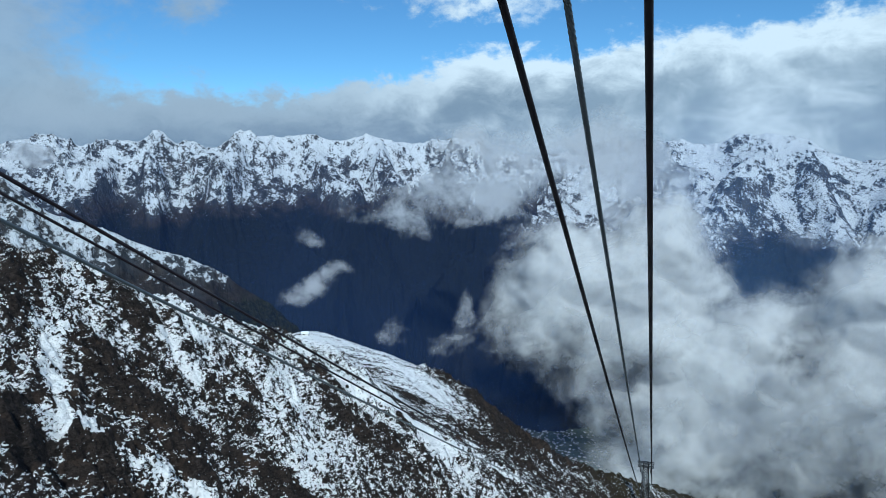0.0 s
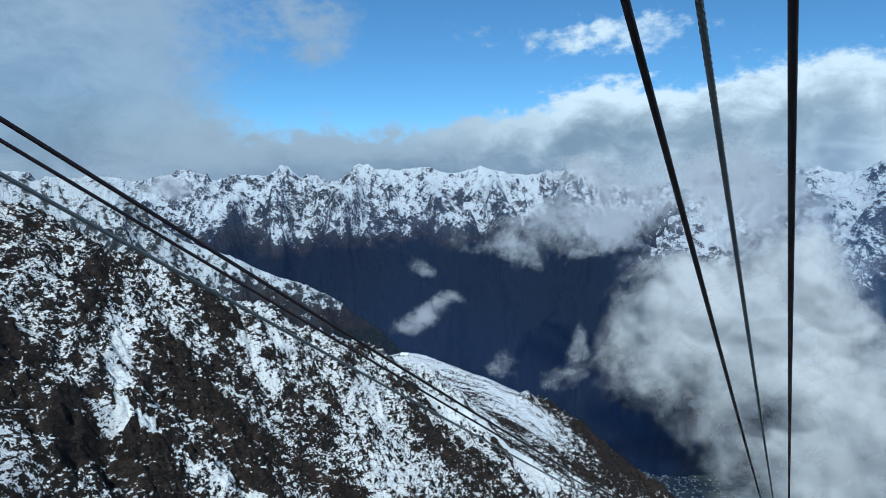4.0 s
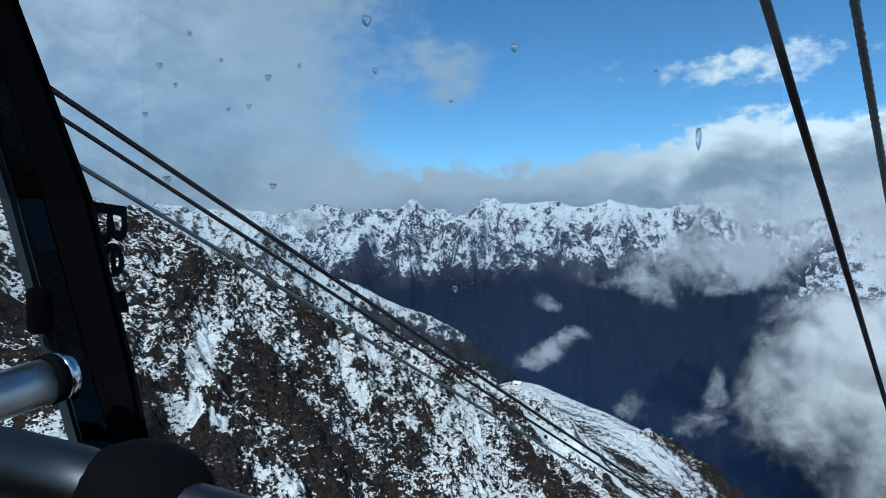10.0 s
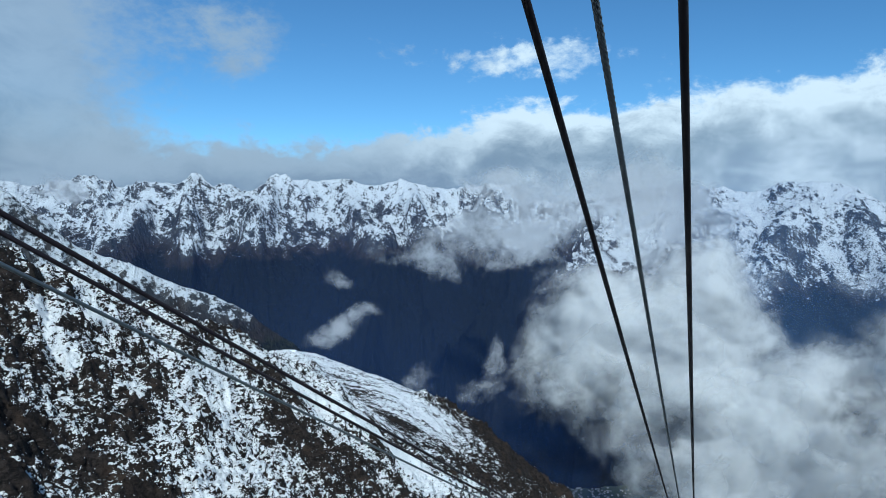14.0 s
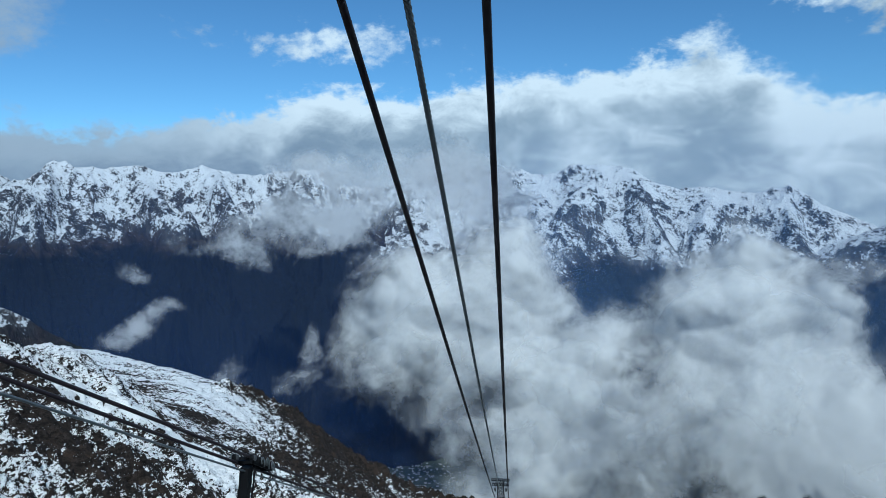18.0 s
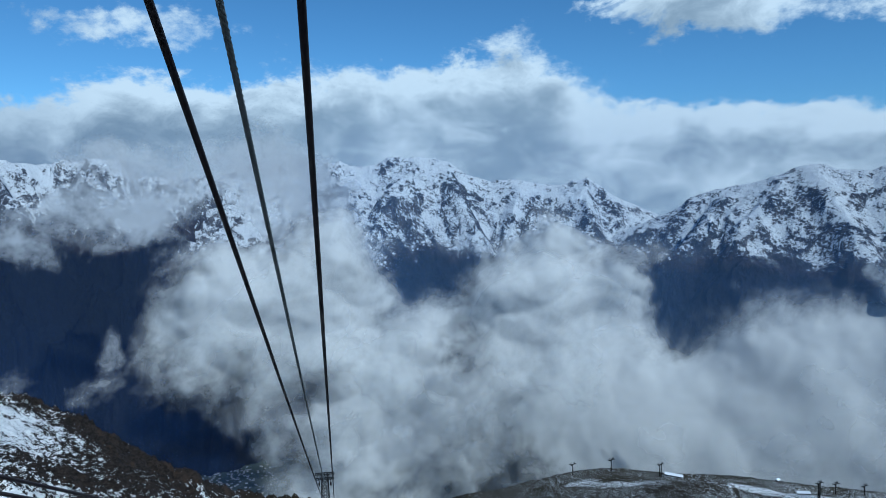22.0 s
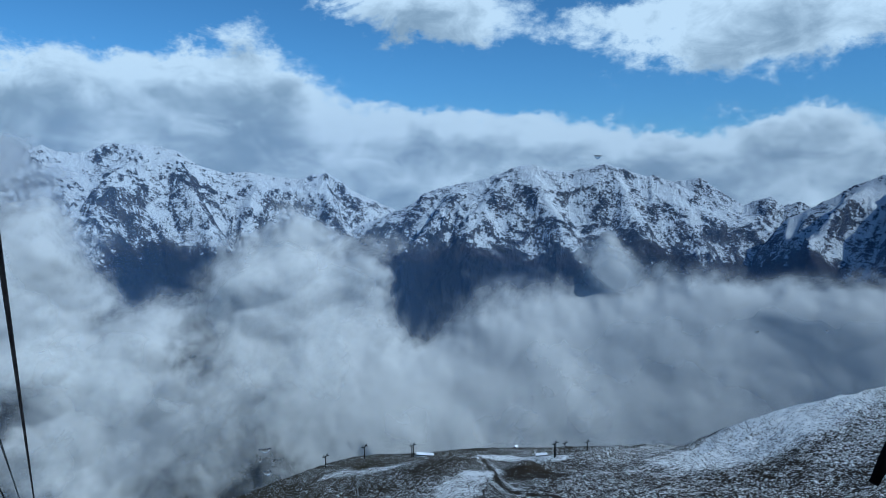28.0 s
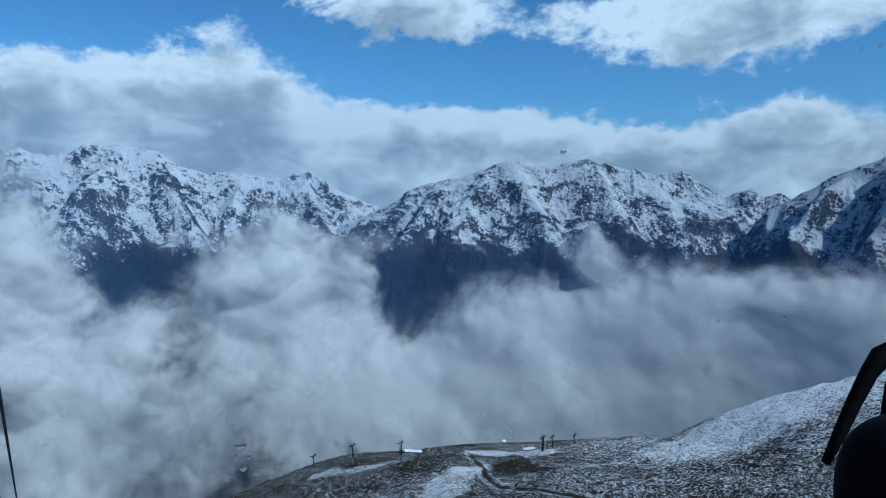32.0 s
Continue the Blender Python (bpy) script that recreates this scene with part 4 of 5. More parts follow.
def carriage(x, y, z):
    """Running gear with rows of rollers on the track ropes, and its hanger."""
    ob = new("cabin_carriage")
    ob.location = (x, y, z)
    slope = -0.56

    r = random.Random(3)

    def at(dx, dy, dz):
        return Vector((dx, dy, dy * slope + dz))

    for side in (-0.3, 0.3):
        bm = bmesh.new()
        bar(bm, at(side, -0.95, 0.0), at(side, 0.95, 0.0), 0.06, 0.1)
        part("side_beam", bm, DARK_STEEL, ob)
        for k in range(8):
            wheel("roller", at(side, -0.88 + 0.25 * k, 0.13 + 0.03 * (k % 2)), 0.105, 0.09, STEEL if k % 4 == 1 else DARK_STEEL, ob)
        for k, c in enumerate((-0.78, 0.16, 0.62) if side < 0 else (-0.1, 0.36, 0.82)):
            h, w = r.uniform(0.8, 1.15), r.uniform(0.7, 1.1)
            tube("roller_bracket", [at(side * 1.3, c + u * w, v * h) for u, v in ((-0.12, 0.03), (-0.13, 0.2), (-0.06, 0.3), (0.05, 0.28), (0.11, 0.18), (0.1, -0.04))], r.uniform(0.02, 0.032), HAUL_ROPE, ob, 6, "pale bent roller bracket")
    for dy in (-0.8, -0.3, 0.3, 0.8):
        bm = bmesh.new()
        bar(bm, at(-0.33, dy, 0.0), at(0.33, dy, 0.0), 0.1)
        part("cross_beam", bm, DARK_STEEL, ob)
    box("grip_box", at(0, 0.05, 0.2), (0.3, 0.34, 0.13), DARK_STEEL, ob, "dark grip housing", bevel=0.03)
    box("brake_box", at(0, 0.7, 0.16), (0.24, 0.2, 0.14), DARK_STEEL, ob, bevel=0.03)
    box("damper", at(0.08, -0.5, 0.22), (0.22, 0.3, 0.12), DARK_STEEL, ob, bevel=0.03)
    arm = [Vector((0.0, -0.6, 0.2)), Vector((-0.04, -0.66, -0.4)), Vector((-0.16, -0.82, -1.4)), Vector((-0.24, -0.94, -2.2)), Vector((-0.28, -0.96, -3.0)), Vector((-0.2, -0.6, -4.0)), Vector((0, 0.1, -4.6))]
    bm = bmesh.new()
    for a, b in zip(arm, arm[1:]):
        bar(bm, a, b, 0.3, 0.4)
    part("hanger_arm", bm, DARK_STEEL, ob, "broad black hanger arm")
    tube("cable_conduit", [p + Vector((0.22, 0.18, 0)) for p in arm], 0.035, DARK_STEEL, ob, 6)
    return tagged(ob, "dark carriage with rows of rollers on the track ropes", "carriage")


carriage(-8.72, 108.25, -57.2)

# ---------------------------------------------------------------- huts and chairlifts on the knoll and shoulder
WHITE_WALL = plain("white_render", (0.62, 0.62, 0.6), 0.9, 0, 3)
SNOW_ROOF = plain("snow_on_roof", (0.8, 0.83, 0.87), 0.7, 0, 1.5, 0.08, 0.05)
TIMBER = plain("dark_timber", (0.055, 0.04, 0.03), 0.8, 0, 6)
DARK_GLASS = plain("dark_window_glass", (0.01, 0.012, 0.015), 0.12, 0, 3)


def gable_roof(name, length, width, rise, base, overhang, mat, parent):
    bm = bmesh.new()
    l, w, t = length / 2 + overhang, width / 2 + overhang, 0.35
    rows = []
    for x in (-l, l):
        rows.append([bm.verts.new((x, -w, base - 0.3)), bm.verts.new((x, 0, base + rise)), bm.verts.new((x, w, base - 0.3)), bm.verts.new((x, w, base - 0.3 + t)), bm.verts.new((x, 0, base + rise + t)), bm.verts.new((x, -w, base - 0.3 + t))])
    for k in range(6):
        bm.faces.new((rows[0][k], rows[0][(k + 1) % 6], rows[1][(k + 1) % 6], rows[1][k]))
    bm.faces.new(rows[0][::-1])
    bm.faces.new(rows[1])
    return part(name, bm, mat, parent)


def hut(name, x, y, length, width, height, turn, label, wall=None, sink=0.6):
    ob = new(name)
    ob.location, ob.rotation_euler = (x, y, ground_at(x, y) - sink), (0, 0, radians(turn))
    bm = bmesh.new()
    l, w = length / 2, width / 2
    ends = [[bm.verts.new((sx, -w, 0)), bm.verts.new((sx, w, 0)), bm.verts.new((sx, w, height)), bm.verts.new((sx, 0, height + width * 0.28)), bm.verts.new((sx, -w, height))] for sx in (-l, l)]
    for k in range(5):
        bm.faces.new((ends[0][k], ends[0][(k + 1) % 5], ends[1][(k + 1) % 5], ends[1][k]))
    bm.faces.new(ends[0][::-1])
    bm.faces.new(ends[1])
    part("wall", bm, wall or WHITE_WALL, ob)
    gable_roof("roof", length, width, width * 0.28, height, 0.5, SNOW_ROOF, ob)
    for k in range(max(1, int(length / 4))):
        win = box("window", (-l + 2 + k * 4, -w - 0.03, height * 0.6), (1.3, 0.14, height * 0.34), TIMBER, ob)
        box("pane", (-l + 2 + k * 4, -w - 0.09, height * 0.6), (1.1, 0.1, height * 0.28), DARK_GLASS, win)
    box("door", (-l - 0.04, 0, 1.0), (0.16, 1.1, 2.0), TIMBER, ob)
    return tagged(ob, label, "hut")


def chair_pylon(x, y, tall, turn=20, twin=False):
    ob = new("chairlift_pylon")
    ob.location, ob.rotation_euler = (x, y, ground_at(x, y) - 0.8), (0, 0, radians(turn))
    for s in ((-1.6, 1.6) if twin else (0,)):
        tube("mast", [Vector((s, 0, 0)), Vector((s, 0, tall * 0.5)), Vector((s, 0, tall))], [0.7, 0.6, 0.45], DARK_STEEL, ob, 10)
    box("crossarm", (0, 0, tall), (8.2, 0.8, 0.8), DARK_STEEL, ob, bevel=0.08)
    for s in (-1, 1):
        box("sheave_train", (s * 3.8, 0, tall + 0.1), (0.6, 4.6, 0.7), DARK_STEEL, ob, bevel=0.08)
        for k in range(4):
            wheel("sheave", Vector((s * 3.8, -1.8 + 1.2 * k, tall + 0.45)), 0.42, 0.2, STEEL, ob)
        bars("jib", [((s * 3.8, 0, tall), (s * 3.8, 0, tall + 2.4)), ((s * 3.8, 0, tall + 2.4), (s * 1.0, 0, tall + 2.4))], 0.3, DARK_STEEL, ob)
    bars("ladder", [((0.85, -0.25, h), (0.85, 0.25, h)) for h in range(1, int(tall))] + [((0.85, s * 0.25, 0.5), (0.85, s * 0.25, tall)) for s in (-1, 1)], 0.08, STEEL, ob)
    return tagged(ob, "grey T-shaped chairlift pylon on the knoll" if not twin else "twin-masted chairlift pylon beside the loading ramp", "pylon", "chairlift pylons")


def shelter(x, y, length, width, tall, turn, label):
    """A lift station: posts, a long tilted snowy roof and a glazed box below it."""
    ob = new("lift_station")
    ob.location, ob.rotation_euler = (x, y, ground_at(x, y) - 0.7), (0, 0, radians(turn))
    l, w = length / 2, width / 2
    bm = bmesh.new()
    bar(bm, Vector((-l, 0, tall * 1.2)), Vector((l, 0, tall * 0.85)), width, 0.5)
    part("roof", bm, SNOW_ROOF, ob, "long tilted snow-covered roof")
    bm = bmesh.new()
    bar(bm, Vector((-l, 0, tall * 1.2 - 0.75)), Vector((l, 0, tall * 0.85 - 0.75)), width * 0.96, 0.8)
    part("fascia", bm, DARK_STEEL, ob)
    bm = bmesh.new()
    bar(bm, Vector((-l * 1.05, -width * 0.75, tall * 0.5)), Vector((-l * 0.05, -width * 0.75, tall * 0.62)), width * 0.5, 0.4)
    part("porch_roof", bm, SNOW_ROOF, ob, "low snowy roof over the entrance")
    for sx in (-0.95, -0.15):
        bars("porch_post", [((sx * l, -width * 0.9, 0), (sx * l, -width * 0.9, tall * 0.5))], 0.3, DARK_STEEL, ob)
    for sx in (-0.8, 0.0, 0.8):
        for sy in (-0.8, 0.8):
            bars("post", [((sx * l, sy * w, 0), (sx * l, sy * w, tall * (1.02 - 0.17 * sx) - 0.9))], 0.5, DARK_STEEL, ob)
    box("cabin_wall", (0.45 * l, 0, tall * 0.35), (l * 0.7, width * 0.7, tall * 0.7), WHITE_WALL, ob)
    box("window", (0.45 * l, -width * 0.36, tall * 0.42), (l * 0.5, 0.2, tall * 0.3), DARK_GLASS, ob)
    box("deck", (-0.2 * l, 0, 0.7), (length * 1.1, width * 1.2, 0.6), CONCRETE, ob)
    return tagged(ob, label, "lift station")


hut("mountain_hut", -272, 474, 5.5, 3.6, 2.6, 15, "small white hut with snowy roof on the shoulder")
mast = new("antenna_mast")
mast.location = (-269, 478, ground_at(-269, 478) - 0.3)
tube("pole", [Vector((0, 0, 0)), Vector((0, 0, 6))], 0.09, DARK_STEEL, mast, 8)
bars("aerial", [((-0.6, 0, 5.4), (0.6, 0, 5.4)), ((-0.4, 0, 5.9), (0.4, 0, 5.9))], 0.06, DARK_STEEL, mast)
tagged(mast, "thin dark antenna mast beside the mountain hut", "antenna")
shelter(412, 860, 22, 8, 4.6, -28, "chairlift station with a long tilted snowy roof")
shelter(478, 715, 13, 6, 3.8, 150, "small loading station under a tilted white roof")
chair_pylon(392, 856, 16, 25, True)
chair_pylon(469, 682, 16.5, 25, True)
for x, y, tall in ((344, 892, 16), (296, 900, 15), (560, 768, 13), (590, 760, 11)):
    chair_pylon(x, y, tall, 25)
hut("store_hut", 548, 852, 6, 4, 3, 30, "small dark timber store hut on the crest", TIMBER)


def snow_lance(x, y):
    ob = new("snow_lance")
    ob.location = (x, y, ground_at(x, y) - 0.4)
    tube("pole", [Vector((0, 0, 0)), Vector((0, 0, 5)), Vector((0.3, 0, 8)), Vector((1.4, 0, 9.4)), Vector((2.6, 0, 9.2))], 0.16, DARK_STEEL, ob, 8)
    tube("nozzle_head", [Vector((2.3, 0, 9.4)), Vector((3.1, 0, 9.0))], 0.3, DARK_STEEL, ob, 8)
    return tagged(ob, "thin bent snow-making lance on the grassy slope", "snow lance", "snow lances")


snow_lance(-24, 610)
snow_lance(-3, 560)


def village():
    """Small houses along the valley floor, too many and too far to count."""
    r = random.Random(5)
    bm = bmesh.new()
    for _ in range(700):
        u, v = r.gauss(0, 1), r.gauss(0, 1)
        x, y = -440 + 150 * u + 50 * v, 2540 + 170 * v - 90 * u
        z = float(ground_height(np.array([x]), np.array([y]))[0][0])
        w, l, h, a = r.uniform(4, 6.5), r.uniform(6, 9), r.uniform(3, 5), r.uniform(0, 3.1)
        m = Matrix.Translation((x, y, z - 2)) @ Matrix.Rotation(a, 4, "Z")
        ends = [[bm.verts.new(m @ Vector(p)) for p in ((s * l / 2, -w / 2, 0), (s * l / 2, w / 2, 0), (s * l / 2, w / 2, h), (s * l / 2, 0, h + w * 0.3), (s * l / 2, -w / 2, h))] for s in (-1, 1)]
        for k in range(5):
            f = bm.faces.new((ends[0][k], ends[0][(k + 1) % 5], ends[1][(k + 1) % 5], ends[1][k]))
            f.material_index = 1 if k in (2, 3) else 0
        bm.faces.new(ends[0][::-1])
        bm.faces.new(ends[1])
    ob = part("village_houses", bm, plain("weathered_house_walls", (0.45, 0.44, 0.42), 0.9, 0, 0.05, 0.6))
    ob.data.materials.append(plain("slate_roof", (0.2, 0.19, 0.19), 0.8, 0, 0.05, 0.5))
    return tagged(ob, "village of pale gabled houses on the valley floor", "village", kind="stuff")


village()


# ---------------------------------------------------------------- boulders on the flank


def boulders(count, seed):
    """Blocks of rock lying on the scree, far too many to count."""
    r = np.random.RandomState(seed)
    bm = bmesh.new()
    bmesh.ops.create_icosphere(bm, subdivisions=1, radius=1)
    base = np.array([v.co[:] for v in bm.verts])
    faces = np.array([[v.index for v in f.verts] for f in bm.faces])
    bm.free()
    turn, far = np.radians(r.uniform(-64, -14, count)), r.uniform(130, 430, count)
    x, y = far * np.sin(turn), 60 + far * np.cos(turn)
    clump = fractal(x, y, 30, 3, seed)
    keep = (clump > -0.12) & (x > -236) & (x < -60) & (y < 335)
    x, y = x[keep], y[keep]
    z = terrain(x, y)[0]
    size = 0.35 + 1.1 * r.rand(len(x)) ** 4 + 0.4 * r.rand(len(x))
    pts, cover = [], []
    for k in range(len(x)):
        shape = base * (1 + 0.45 * (r.rand(len(base), 1) - 0.5)) * (r.rand(3) * 0.7 + 0.65) * size[k]
        for facet in r.randn(5, 3):
            facet = facet / np.linalg.norm(facet)
            over = np.maximum(0, shape @ facet - 0.34 * size[k])
            shape = shape - over[:, None] * facet
        pts.append(shape + np.array([x[k], y[k], z[k] - 0.05 * size[k]]))
        cover.append(np.full(len(base), 0.12 + 0.5 * (r.rand() - 0.5)))
    pts, cover = np.concatenate(pts), np.concatenate(cover)
    tris = np.concatenate([faces + k * len(base) for k in range(len(x))])
    mesh = bpy.data.meshes.new("boulders")
    mesh.vertices.add(len(pts))
    mesh.vertices.foreach_set("co", pts.astype(np.float32).ravel())
    mesh.loops.add(tris.size)
    mesh.loops.foreach_set("vertex_index", tris.astype(np.int32).ravel())
    mesh.polygons.add(len(tris))
    mesh.polygons.foreach_set("loop_start", np.arange(0, tris.size, 3, dtype=np.int32))
    mesh.attributes.new("cover", "FLOAT", "POINT").data.foreach_set("value", cover.astype(np.float32))
    mesh.update(calc_edges=True)
    mesh.materials.append(GROUND)
    return tagged(new("boulders", mesh), "dark angular boulders lying on the snowy scree", "boulders", kind="stuff")


boulders(6500, 17)

# ---------------------------------------------------------------- the cabin, at its front windows
RUBBER = plain("black_rubber", (0.003, 0.003, 0.004), 0.8, 0, 40, 0.2, 0.001, 0.06)
BLACK_PAINT = plain("black_window_frame", (0.002, 0.002, 0.0025), 0.7, 0, 12, 0.2, 0, 0.02)
BLUE_FRAME = plain("blue_grey_profile", (0.02, 0.026, 0.034), 0.5, 0.0, 12, 0.25, 0, 0.2)
BRUSHED = plain("brushed_stainless_rail", (0.46, 0.465, 0.47), 0.44, 1.0, 60, 0.18)
LEDGE = plain("brushed_dark_steel_ledge", (0.1, 0.105, 0.115), 0.5, 1.0, 60, 0.25)
CHROME = plain("polished_chrome_ring", (0.7, 0.7, 0.7), 0.12, 1.0, 30, 0.05)
PALE_CLAMP = plain("pale_grey_rail_clamp", (0.4, 0.42, 0.45), 0.4, 0.2, 10)
LETTER_FILM = plain("black_letter_film", (0.004, 0.004, 0.005), 0.6, 0, 20, 0.2, 0, 0.05)


def glass(name, tint, gloss):
    m, n, _, out = material(name)
    clear = n.put("ShaderNodeBsdfTransparent", Color=(*tint, 1))
    shine = n.put("ShaderNodeBsdfGlossy", Roughness=0.03)
    both = n.tree.nodes.new("ShaderNodeMixShader")
    both.inputs[0].default_value = gloss
    n.link(clear.outputs[0], both.inputs[1])
    n.link(shine.outputs[0], both.inputs[2])
    n.link(both.outputs[0], out.inputs[0])
    return m


PANE = glass("window_pane_glass", (0.97, 0.98, 0.98), 0.015)
TINTED = glass("tinted_corner_glass", (0.035, 0.04, 0.05), 0.012)
WATER = bpy.data.materials.new("rain_water")
WATER.use_nodes = True
WATER.node_tree.nodes["Principled BSDF"].inputs["Transmission Weight"].default_value = 1
WATER.node_tree.nodes["Principled BSDF"].inputs["Roughness"].default_value = 0.03
WATER.node_tree.nodes["Principled BSDF"].inputs["IOR"].default_value = 1.33

FRONT_LEFT = Vector((-0.09, 42.12, -23.77))
FRONT_RIGHT = Vector((0.19, 146.11, -79.98))


def from_eye(eye, turn, tilt, far):
    return eye + heading(turn, tilt) * far


def profile(name, eye, left, right, far, deep, mat, parent, bevel=0.008):
    """An upright frame profile between two edges, each a list of (turn, tilt), with depth away from the eye."""
    bm = bmesh.new()
    rows = []
    for l, r in zip(left, right):
        rows.append([bm.verts.new(from_eye(eye, *l, far)), bm.verts.new(from_eye(eye, *r, far)), bm.verts.new(from_eye(eye, *r, far + deep)), bm.verts.new(from_eye(eye, *l, far + deep))])
    for a, b in zip(rows, rows[1:]):
        for k in range(4):
            bm.faces.new((a[k], a[(k + 1) % 4], b[(k + 1) % 4], b[k]))
    bm.faces.new(rows[0][::-1])
    bm.faces.new(rows[-1])
    bmesh.ops.recalc_face_normals(bm, faces=bm.faces)
    if bevel:
        long = [e for e in bm.edges if len(e.link_faces) == 2 and e.calc_face_angle(0) > 0.9]
        bmesh.ops.bevel(bm, geom=long, offset=bevel, segments=2, affect="EDGES")
    return part(name, bm, mat, parent)


def dome(name, centre, size, mat, parent, label=""):
    """A rounded padded cap, flattened below."""
    bm = bmesh.new()
    bmesh.ops.create_uvsphere(bm, u_segments=32, v_segments=18, radius=1)
    for v in bm.verts:
        v.co.z = v.co.z if v.co.z > 0 else v.co.z * 0.9
        k = 1.0 / (abs(v.co.x) ** 2.6 + abs(v.co.y) ** 2.6 + abs(v.co.z) ** 2.6) ** (1 / 2.6)
        v.co = Vector((v.co.x * k * size[0], v.co.y * k * size[1], v.co.z * k * size[2]))
    for f in bm.faces:
        f.smooth = True
    bmesh.ops.translate(bm, vec=centre, verts=bm.verts)
    return part(name, bm, mat, parent, label)


def text_on(letter, centre, right, up, size, mat, parent):
    """A letter cut from film, standing on the glass."""
    curve = bpy.data.curves.new("letter", "FONT")
    curve.body, curve.size, curve.extrude, curve.align_x, curve.align_y = letter, size, 0.0008, "CENTER", "CENTER"
    curve.offset = 0.0012
    curve.materials.append(mat)
    ob = new("letter", curve)
    ob.parent = parent
    out = right.cross(up)
    ob.matrix_local = Matrix(((right.x, up.x, out.x, centre.x), (right.y, up.y, out.y, centre.y), (right.z, up.z, out.z, centre.z), (0, 0, 0, 1)))
    return ob


def raindrop(eye, turn, tilt, far, wide, tall, lean, parent):
    bm = bmesh.new()
    bmesh.ops.create_uvsphere(bm, u_segments=12, v_segments=8, radius=1)
    for v in bm.verts:
        v.co = Vector((v.co.x * wide, v.co.y * wide * 0.35, v.co.z * tall * (1.15 if v.co.z > 0 else 0.85) + abs(v.co.x) * lean))
        v.co.x *= 1 + 0.3 * v.co.z / max(tall, 0.001)
    for f in bm.faces:
        f.smooth = True
    bmesh.ops.rotate(bm, cent=(0, 0, 0), matrix=Matrix.Rotation(radians(-turn), 3, "Z"), verts=bm.verts)
    bmesh.ops.translate(bm, vec=from_eye(eye, turn, tilt, far), verts=bm.verts)
    return part("raindrop", bm, WATER, parent)


def left_front():
    eye = FRONT_LEFT
    cabin = new("cabin_window")
    black_r = [(-71.5, 22), (-70, 15.8), (-68.3, 10.8), (-65.6, 2.4), (-62.9, -10.7), (-62, -15.9), (-61.2, -22), (-60.4, -32)]
    black_l = [(-74, 21.4), (-72.4, 15.4), (-70.8, 10.6), (-68.7, 2.3), (-65.9, -10.4), (-64.6, -15.6), (-63.6, -21.6), (-62.6, -31.5)]
    strip_l = [(-75.8, 21), (-74.1, 15.1), (-72.5, 10.4), (-70.4, 2.3), (-67.7, -10.3), (-66.6, -15.3), (-65.6, -21.3), (-64.6, -31)]
    thin_l = [(-77, 20.8), (-75.2, 14.9), (-73.6, 10.3), (-71.4, 2.3), (-68.7, -10.2), (-67.5, -15.2), (-66.5, -21), (-65.5, -30.8)]
    profile("window_post", eye, black_l, black_r, 0.82, 0.05, BLACK_PAINT, cabin)
    profile("corner_glass", eye, strip_l, [(a + 0.1, b) for a, b in black_l], 0.85, 0.006, TINTED, cabin, 0).visible_shadow = False
    profile("inner_profile", eye, thin_l, [(a + 0.05, b) for a, b in strip_l], 0.86, 0.04, BLUE_FRAME, cabin)
    box("hinge", from_eye(eye, -69.2, -5.7, 0.84), (0.022, 0.022, 0.05), BLACK_PAINT, cabin, bevel=0.008)
    rail = tube("grab_rail", [from_eye(eye, a, b, d) for a, b, d in ((-86, -14.5, 0.62), (-78, -12.6, 0.66), (-72.3, -11.6, 0.7), (-68.4, -10.7, 0.735))], 0.021, BRUSHED, cabin, 20, "brushed stainless grab rail")
    tube("rubber_ring", [from_eye(eye, -69.0, -10.8, 0.73), from_eye(eye, -68.3, -10.6, 0.736)], 0.0235, RUBBER, rail, 20)
    tube("chrome_ring", [from_eye(eye, -68.2, -10.6, 0.737), from_eye(eye, -67.6, -10.45, 0.742)], 0.0225, CHROME, rail, 20, "polished chrome end ring")
    tube("rail_clamp", [from_eye(eye, -80, -12.9, 0.64), from_eye(eye, -73.6, -11.8, 0.69)], [0.03, 0.027], PALE_CLAMP, rail, 8, "pale faceted rail clamp", False)
    tube("window_ledge_rail", [from_eye(eye, a, b, d) for a, b, d in ((-92, -12, 0.54), (-76.4, -14.6, 0.6), (-71.7, -16.0, 0.62), (-67, -17.9, 0.63), (-62.3, -20.3, 0.6), (-55.5, -23.1, 0.56), (-45.4, -26.2, 0.54), (-30, -31, 0.54))], [0.026, 0.026, 0.026, 0.026, 0.025, 0.025, 0.025, 0.025], LEDGE, cabin, 20, "wide brushed steel rail along the window")
    tube("ledge_moulding", [from_eye(eye, a, b, d) for a, b, d in ((-92, -18, 0.53), (-76.4, -21.3, 0.59), (-65.3, -25, 0.6), (-55.5, -28.3, 0.57), (-40, -32.5, 0.55))], 0.034, BLACK_PAINT, cabin, 12)
    dome("headrest", from_eye(eye, -62.6, -21.6, 0.62), (0.062, 0.05, 0.062), RUBBER, cabin, "black rounded padded headrest")
    # the pane beside the camera's way, with letters on its edge and rain on it
    bm = bmesh.new()
    edge = [(-62.5, 24), (-36, 24), (-12, 22), (-12, -14), (-36, -17), (-61.5, -18)]
    front, back = [bm.verts.new(from_eye(eye, a, b, 0.86)) for a, b in edge], [bm.verts.new(from_eye(eye, a, b, 0.864)) for a, b in edge]
    bm.faces.new(front)
    bm.faces.new(back[::-1])
    for k in range(len(edge)):
        bm.faces.new((front[k], back[k], back[(k + 1) % len(edge)], front[(k + 1) % len(edge)]))
    pane = part("window_pane", bm, PANE, cabin, "clear window pane with raindrops")
    pane.visible_shadow = False
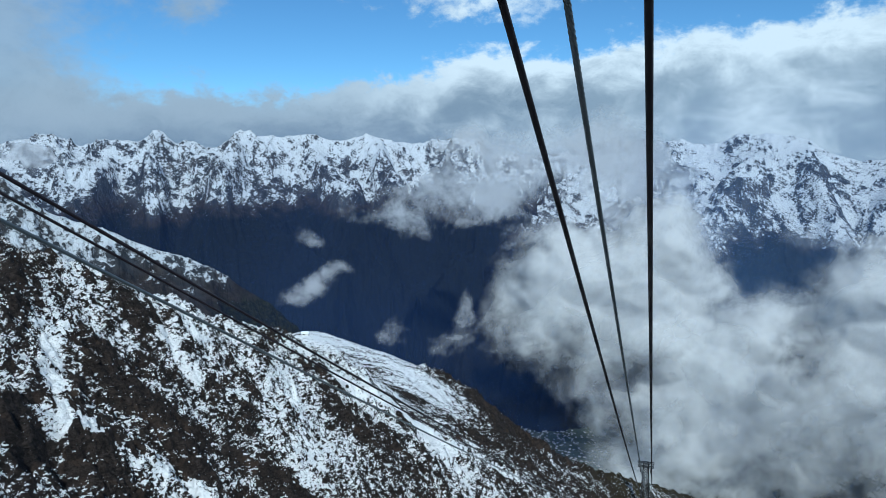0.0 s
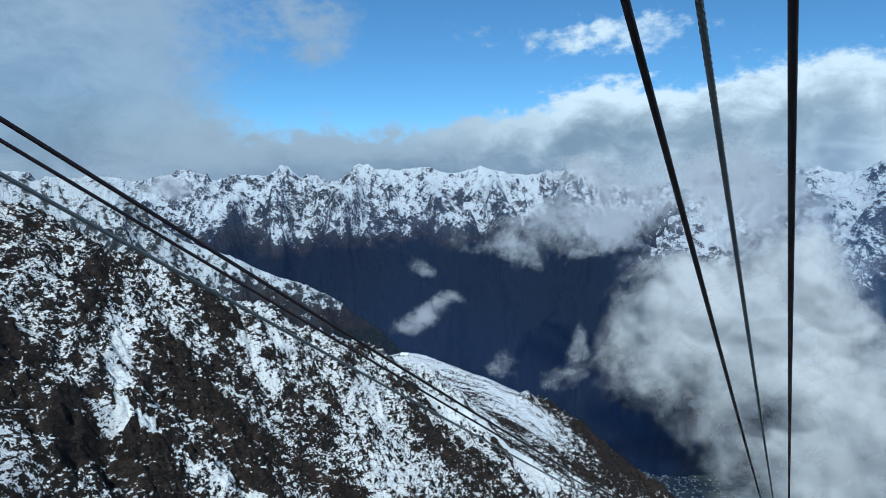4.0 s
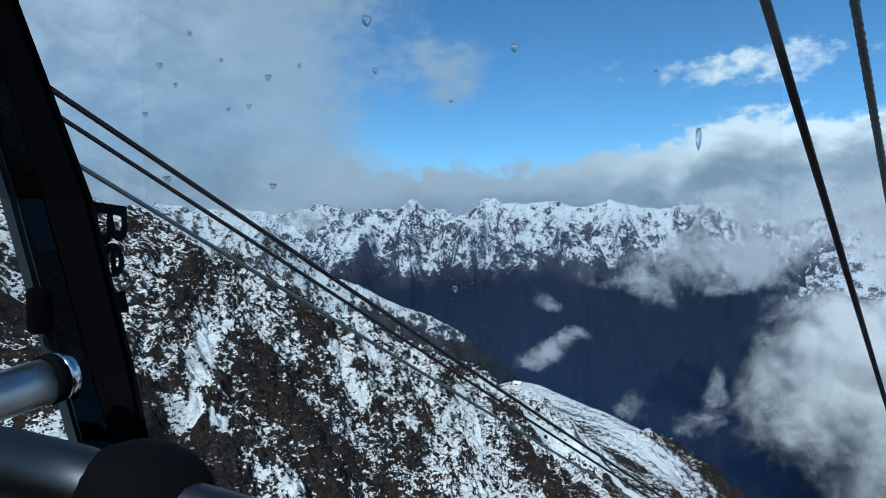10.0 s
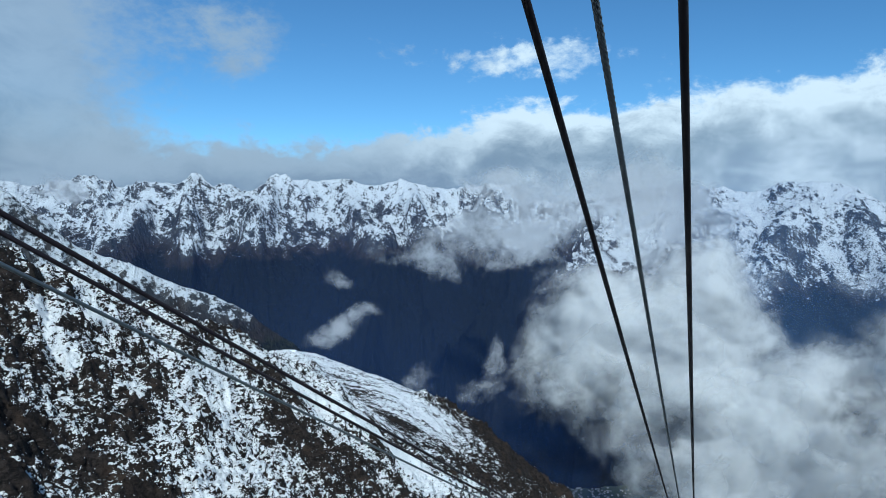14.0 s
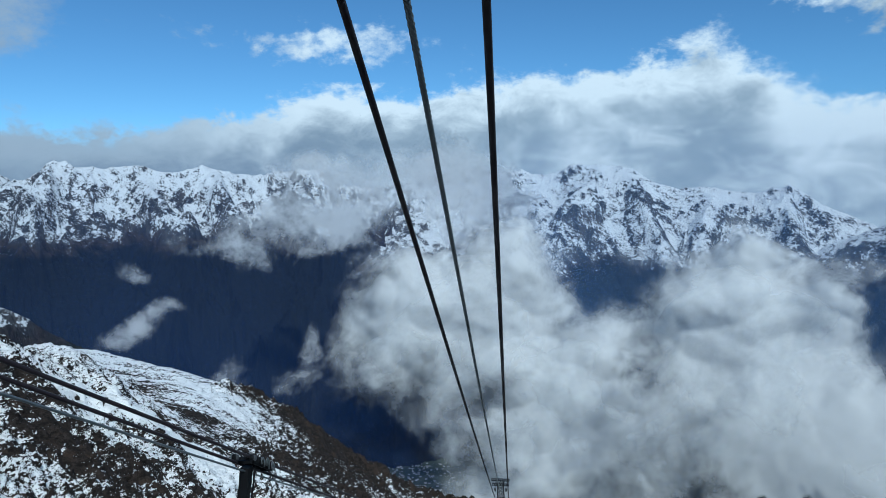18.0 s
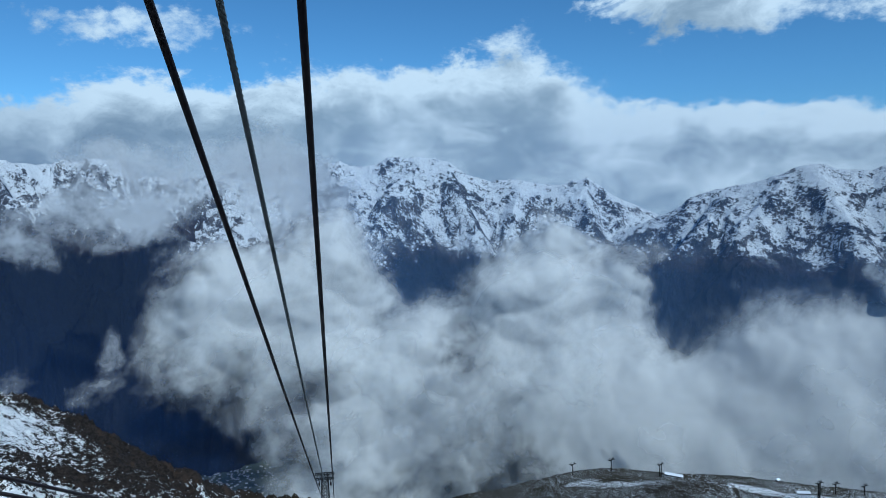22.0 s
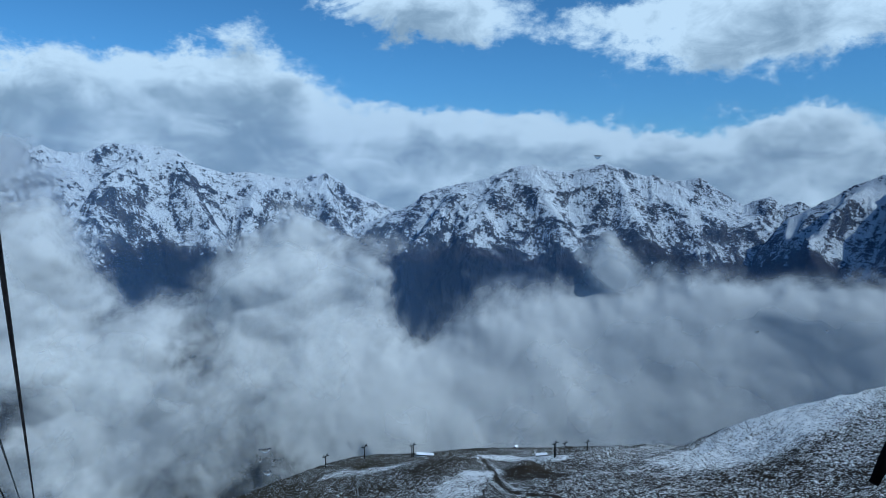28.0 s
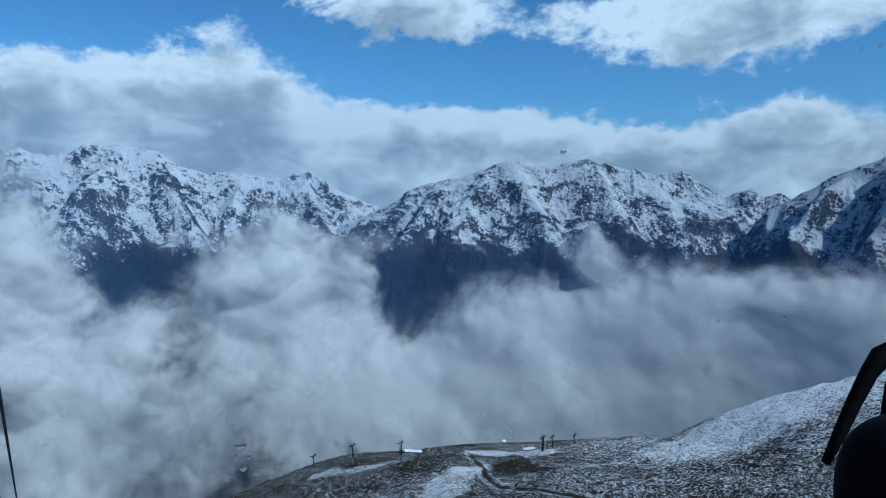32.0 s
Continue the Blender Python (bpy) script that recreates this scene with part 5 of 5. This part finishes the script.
    for letter, turn, tilt, size in (("B", -64.6, 0.65, 0.1), ("e", -64.1, -2.2, 0.092)):
        ahead = heading(turn, tilt)
        side = (from_eye(eye, turn + 1, tilt, 1) - from_eye(eye, turn, tilt, 1)).normalized()
        down = (Vector((0, 0, -1)) + side * 0.22).normalized()
        rise = (side * 0.62 + Vector((0, 0, -0.22)) + ahead * 0.45)
        text_on(letter, from_eye(eye, turn, tilt, 0.88), down, rise, size, LETTER_FILM, pane)
    bars("letter_bar", [(from_eye(eye, -63.9, -4.6, 0.88), from_eye(eye, -63.6, -6.2, 0.88))], 0.02, LETTER_FILM, pane, h=0.002)
    rain = [(-44.7, 16.7, 8, 11), (-52.7, 12.1, 5, 6), (-44, 12.9, 5, 6), (-32.4, 14.6, 7, 9), (-17.9, 6.8, 5, 22), (-29.6, -0.1, 7, 7), (-37.4, -5.1, 5, 7), (-43.2, -3.1, 6, 5), (-60.4, 3.9, 6, 7),
            (-37.7, 10.5, 3, 3), (-21.1, 12.3, 3, 3), (-50.2, 13.1, 3, 5), (-61.9, 8.8, 4, 5), (-60.8, 12.5, 4, 5)]
    for turn, tilt, w, h in rain + [(-58.6, 15, 3, 4), (-54.2, 9.8, 4, 4), (-55.8, 9.5, 3, 3), (-52.4, 3.5, 6, 6), (-59.7, 11.1, 3, 5), (-56.3, 13.2, 3, 4)]:
        raindrop(eye, turn, tilt, 0.857, w * 0.00062, h * 0.00062, 0.002, pane)
    return tagged(cabin, "black cabin window post with steel grab rails and wet pane", "cabin window")


def right_front():
    eye = FRONT_RIGHT
    cabin = new("cabin_corner")
    edge = [(73.2, 16), (71.7, 8), (71.2, 5), (69.3, -5.2), (68.6, -11.1), (68.0, -14.3), (67.7, -18.6), (67.4, -24), (67.2, -32)]
    profile("window_post", eye, edge, [(a + 14, b) for a, b in edge], 0.8, 0.1, BLACK_PAINT, cabin, 0.01)
    for turn, tilt, w, h in ((16.4, -21.3, 10, 5), (16.0, -22.0, 4, 4), (17.1, -22.2, 4, 5), (16.6, -23, 7, 5), (44, 2.4, 6, 4), (61.2, -10.4, 3, 3), (56.5, -11, 3, 3), (66.4, 9.2, 3, 4), (65.2, 9.1, 3, 3)):
        raindrop(eye, turn, tilt, 0.897, w * 0.00062, h * 0.00062, 0.002, cabin)
    hook = [(69.6, -11.9, 0.79), (68.6, -11.85, 0.78), (67.75, -12.4, 0.77), (67.1, -13.7, 0.765), (66.3, -15.9, 0.76), (65.5, -18.3, 0.755), (64.75, -20.4, 0.75)]
    tube("grab_handle", [from_eye(eye, *p) for p in hook], [0.0105, 0.0108, 0.0098, 0.0078, 0.0068, 0.006, 0.004], RUBBER, cabin, 16, "curved black plastic grab handle")
    dome("headrest", from_eye(eye, 71.6, -21.3, 0.5), (0.04, 0.04, 0.046), RUBBER, cabin, "black rounded padded headrest")
    return tagged(cabin, "black cabin corner post with a curved grab handle", "cabin corner")


left_front()
right_front()
